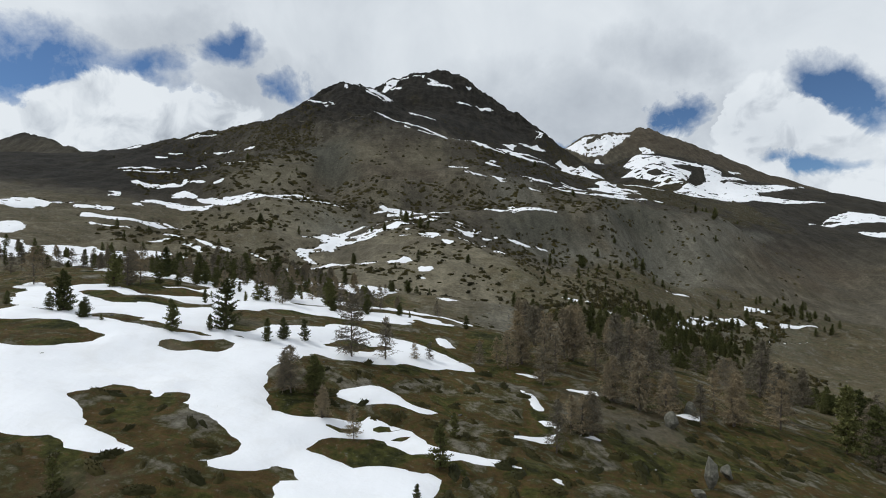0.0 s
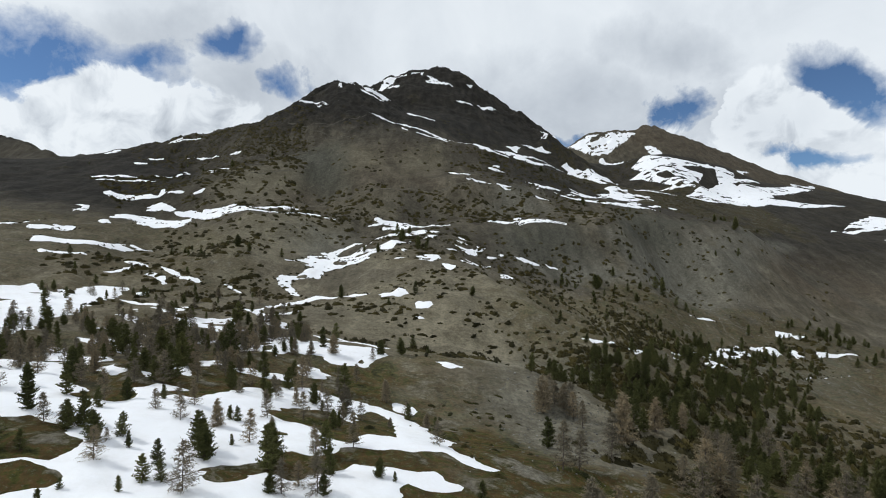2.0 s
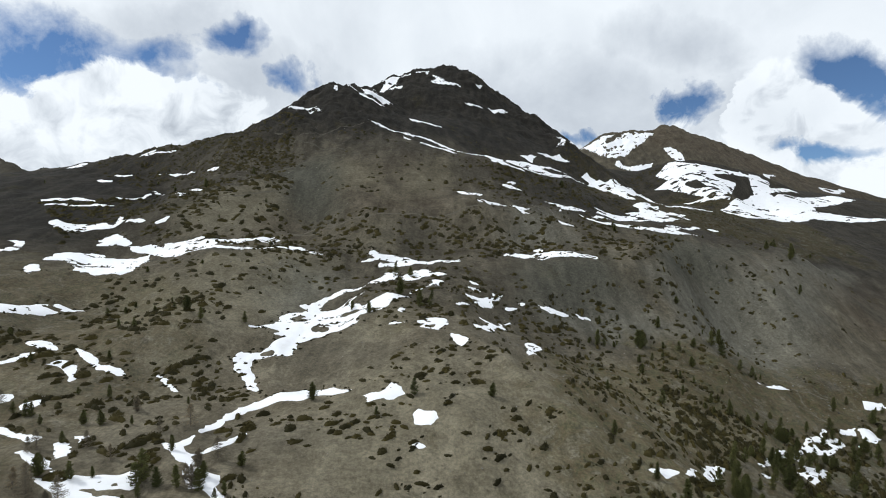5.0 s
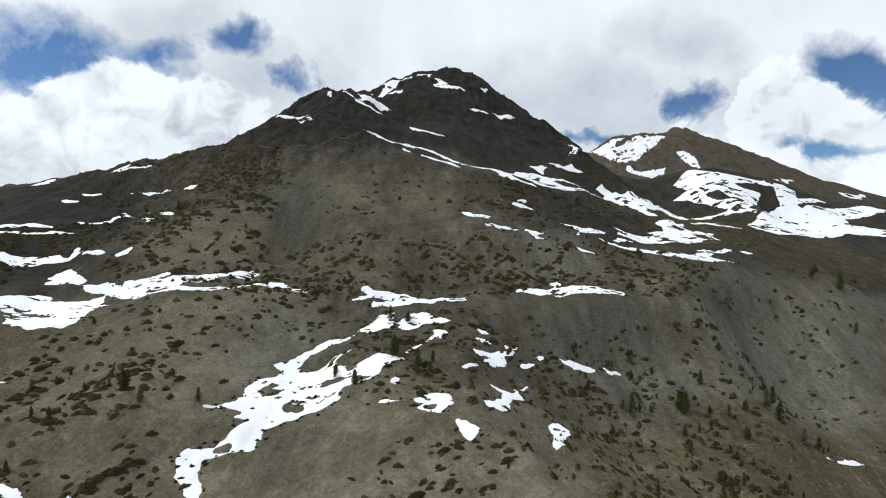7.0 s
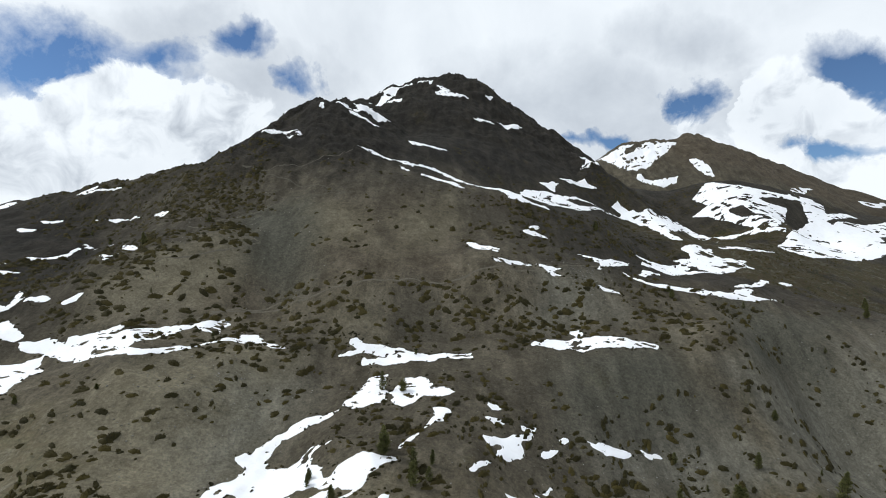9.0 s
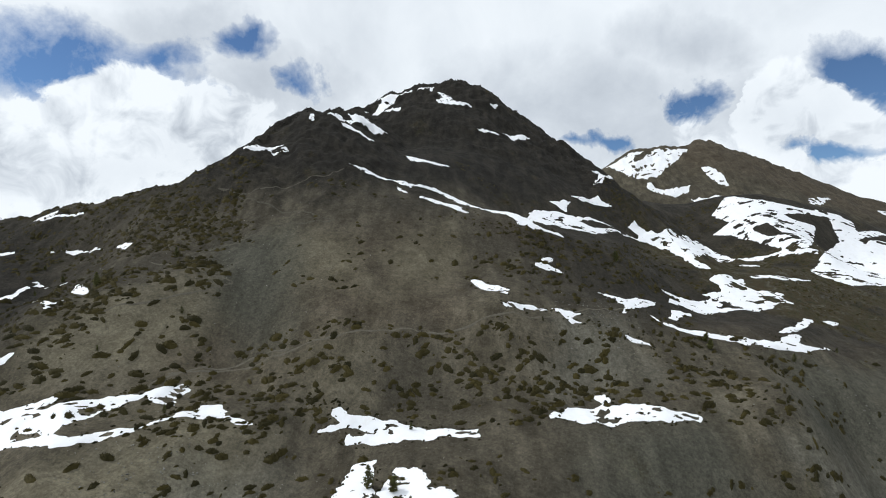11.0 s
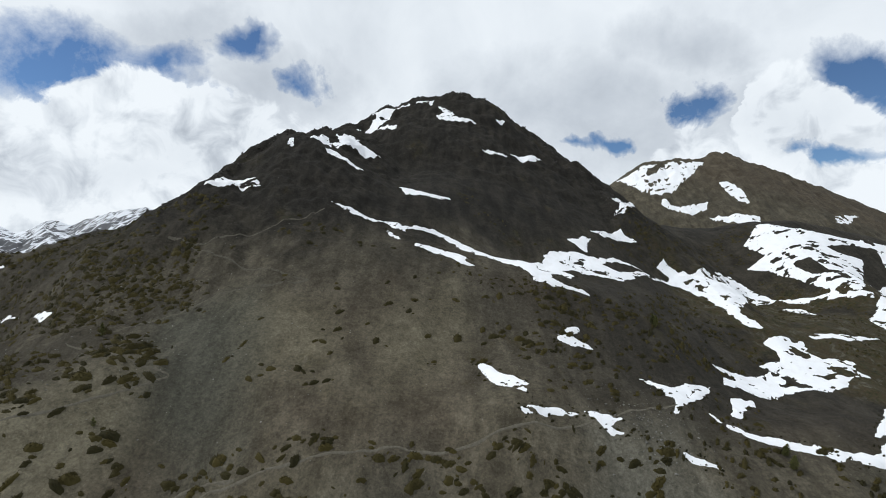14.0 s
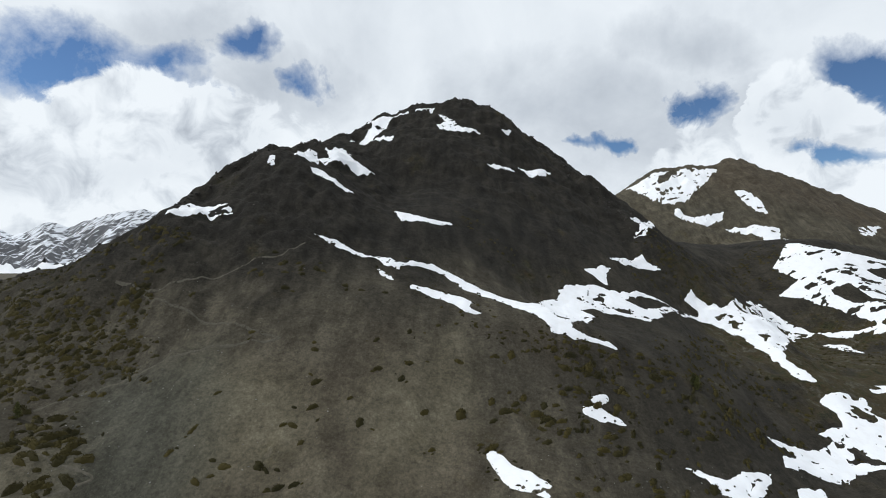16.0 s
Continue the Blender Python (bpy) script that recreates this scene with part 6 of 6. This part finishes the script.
PINE_LABEL = "dark green mountain pine with dense needle tufts"
LARCH_LABEL = "leafless grey-brown larch with fine bare twigs"
for kind, patterns, mats, leaf_name, label in (("pine", PINES, (PINE_BARK, PINE), "crown", PINE_LABEL), ("larch", LARCHES, (LARCH_BARK, LARCH), "crown", LARCH_LABEL)):
    models, rest = [], []
    for n, (x, y, high) in enumerate(plants[kind]):
        k = n % len(patterns)
        z, turn = ground_at(x, y), dice.uniform(0, 6.28)
        if n < 290:
            m = Matrix.Translation((x, y, z)) @ Matrix.Rotation(turn, 4, "Z") @ Matrix.Rotation(dice.normal() * 0.03, 4, "X") @ Matrix.Diagonal((high, high, high, 1))
            if len(models) <= k:
                model = tree_model("mountain_pine" if kind == "pine" else "larch", *patterns[k], *mats, leaf_name, label, kind, "pines on the slope" if kind == "pine" else "bare larches")
                model.matrix_basis = m
                models.append(model)
            else:
                shell = models[k]
                made = copy_thing(shell, Matrix.Identity(4))
                made.matrix_basis = m
        else:
            rest.append((k, x, y, z, high, turn))
    if rest:
        for arrays_of, mat, name in ((0, mats[0], "wood"), (1, mats[1], "needles")):
            v, t = joined([placed(patterns[k][arrays_of], x, y, z, high, turn) for k, x, y, z, high, turn in rest])
            tagged(new(f"distant_{kind}_{name}", mesh_of("distant_trees", v, t, mat)), f"distant {'pine' if kind == 'pine' else 'larch'} woods on the valley slope", "trees", kind="stuff")

# juniper scrub: the ones along the way singly, the rest together
plants["bush"].sort(key=lambda p: abs(p[0]) + 0.4 * p[1])
bush_meshes = [mesh_of("juniper_bush", *b, JUNIPER) for b in BUSHES]
many = []
for n, (x, y, size) in enumerate(plants["bush"]):
    tip = slope_at(x, y)
    z, turn = ground_at(x, y), along_slope(tip)
    high = dice.uniform(0.5, 1.0)
    if n < 280:
        bush = tagged(new("juniper_bush", bush_meshes[n % 6]), "low dark olive-brown juniper cushion on scree", "bush", "juniper bushes")
        normal = Vector((-tip[0], -tip[1], 1)).normalized()
        bush.matrix_basis = Matrix.Translation((x, y, z - 0.05)) @ Vector((0, 0, 1)).rotation_difference(normal).to_matrix().to_4x4() @ Matrix.Rotation(turn, 4, "Z") @ Matrix.Diagonal((size, size, size * high, 1))
    else:
        many.append(placed(BUSHES[n % 6], x, y, z - 0.05, size, turn, high, tip))
if many:
    tagged(new("juniper_scrub", mesh_of("juniper_scrub", *joined(many), JUNIPER)), "dark juniper scrub dotted over the slopes", "scrub", kind="stuff")
fringe = np.argwhere((SNOW_DEPTH > -1.4) & (SNOW_DEPTH < 0.5) & (MY > 230) & (MY < 760) & (np.abs(MX) < 330))
many = []
for j, i in fringe[dice.permutation(len(fringe))[:3000]]:
    x, y, size = MX[j, i] + dice.uniform(-0.6, 0.6), MY[j, i] + dice.uniform(-0.6, 0.6), dice.uniform(0.3, 1.0) ** 1.3 * 1.3
    many.append(placed(BUSHES[dice.integers(6)], x, y, ground_at(x, y), size, along_slope(slope_at(x, y)), 0.9, slope_at(x, y)))
tagged(new("snow_edge_scrub", mesh_of("snow_edge_scrub", *joined(many), JUNIPER)), "low dark scrub poking out along melting snow", "scrub", kind="stuff")
many = [placed(BUSHES[n % 6], x, y, ground_at(x, y) - 0.04, size * 1.5, dice.uniform(0, 6.28), dice.uniform(0.35, 0.7), slope_at(x, y)) for n, (x, y, size) in enumerate(plants["heath"])]
if many:
    tagged(new("heath", mesh_of("heath", *joined(many), HEATH)), "brown heath and dwarf shrubs on alpine turf", "heath", kind="stuff")

# ---- loose stones, blocks and crags ----
many = []
for cx, cy, rx, ry, count, low, high in ((27, 128, 16, 28, 700, 0.25, 0.9), (-85, 330, 22, 30, 420, 0.3, 1.1), (60, 300, 40, 30, 420, 0.3, 1.0), (165, 340, 50, 60, 420, 0.4, 1.6), (60, 425, 16, 14, 260, 0.4, 1.3),
                                         (-5, 300, 60, 90, 600, 0.2, 0.7), (-10, 420, 110, 50, 600, 0.2, 0.7), (20, 60, 60, 40, 260, 0.15, 0.6), (-110, 440, 60, 50, 400, 0.3, 1.0), (120, 230, 60, 50, 300, 0.3, 1.0)):
    for _ in range(count):
        x, y = dice.normal(cx, rx / 1.6), dice.normal(cy, ry / 1.6)
        if snow_at(x, y) < 0.3:
            size = low + (high - low) * dice.beta(1, 4)
            many.append(placed(STONES[dice.integers(6)], x, y, ground_at(x, y) + 0.1 * size, size, dice.uniform(0, 6.28), dice.uniform(0.5, 0.9)))
tagged(new("loose_stones", mesh_of("loose_stones", *joined(many), ROCK)), "pale grey broken stones strewn over scree", "stones", kind="stuff")

many = []
for (ax, ay, az), (bx, by, bz) in zip(MAIN_CREST[1:-1], MAIN_CREST[2:]):
    for _ in range(int(math.hypot(bx - ax, by - ay) / 1.6)):
        s = dice.random()
        x, y = ax + s * (bx - ax) + dice.normal() * 5, ay + s * (by - ay) + dice.normal() * 5
        size = dice.uniform(0.8, 2.4) * (0.6 if ax < -200 else 1.0)
        many.append(placed(STONES[dice.integers(6)], x, y, ground_at(x, y) + 0.15 * size, size, dice.uniform(0, 6.28), dice.uniform(0.6, 1.3)))
tagged(new("crag_blocks", mesh_of("crag_blocks", *joined(many), CRAG)), "dark angular rock blocks along the mountain crest", "rocks", kind="stuff")

def boulder(x, y, wide, tall, turn, label="weathered pale grey boulder standing in alpine turf"):
    """A weathered block with broken faces."""
    bm = bmesh.new()
    bmesh.ops.create_icosphere(bm, subdivisions=3, radius=0.5)
    cuts = [(Vector(dice.normal(size=3)).normalized(), dice.uniform(0.20, 0.38)) for _ in range(15)]
    for v in bm.verts:
        for normal, reach in cuts:
            over = v.co.dot(normal) - reach
            if over > 0:
                v.co -= normal * over * 0.92
        v.co *= 1 + dice.uniform(-0.06, 0.06)
        v.co = Vector((v.co.x * wide * 1.3, v.co.y * wide, (v.co.z + 0.35) * tall * 1.2))
    mesh = bpy.data.meshes.new("boulder")
    bm.to_mesh(mesh)
    bm.free()
    mesh.materials.append(BOULDER)
    rock = tagged(new("boulder", mesh), label, "boulder", "boulders in the turf")
    rock.matrix_basis = Matrix.Translation((x, y, ground_at(x, y) - 0.1)) @ Matrix.Rotation(turn, 4, "Z")


BOULDER, n = material("weathered_rock")
where = n.add("TexCoord").outputs["Object"]
chips = n.noise(where, 2.2, 8, 0.7)
finish(n, n.ramp(chips, [(0.3, (0.06, 0.058, 0.045)), (0.5, (0.13, 0.125, 0.10)), (0.7, (0.24, 0.23, 0.195))]), 0.9, chips, 0.8, 0.2, 0.2)
boulder(21.0, 39.9, 1.2, 2.7, 0.4, "tall pale rock spike standing in alpine turf")
boulder(23.7, 42.4, 1.0, 1.6, 2.0)
boulder(23.1, 51.6, 1.2, 2.2, 0.1)
boulder(28.1, 57.9, 1.4, 1.9, 2.6)
boulder(19.0, 37.7, 1.1, 0.9, 1.7)


# ---- snowy range far beyond the shoulder ----
def far_range():
    nx, ny = 150, 46
    u, v = np.meshgrid(np.linspace(-1, 1, nx), np.linspace(-1, 1, ny))
    x, y = -2250 + 950 * u + 220 * v, 3500 + 250 * u + 420 * v
    way_off = x / y
    spine = np.interp(way_off, [-0.98, -0.90, -0.868, -0.83, -0.80, -0.765, -0.75, -0.72, -0.67, -0.62, -0.5, -0.3], [240, 290, 322, 262, 256, 318, 330, 296, 372, 402, 420, 300])
    spine = spine + 22 * rugged(x, y * 0.15, 90, 4, 0.6, 5)
    ribs = 1 - 2 * np.abs(rugged(x, y, 190, 5, 0.6, 9))
    z = spine * (1 - 0.62 * np.abs(v) ** 0.8) + 70 * (ribs - 0.7) * np.minimum(1, 2.5 * np.abs(v)) - 30 * np.abs(v)
    quads = [(j * nx + i, j * nx + i + 1, (j + 1) * nx + i + 1, (j + 1) * nx + i) for j in range(ny - 1) for i in range(nx - 1)]
    mesh = bpy.data.meshes.new("distant_range")
    mesh.from_pydata(np.stack([x, y, z], -1).reshape(-1, 3).tolist(), [], quads)
    mesh.materials.append(RANGE)
    return tagged(new("distant_range", mesh), "distant grey mountain range covered in snow", "mountains", kind="structure")


far_range()
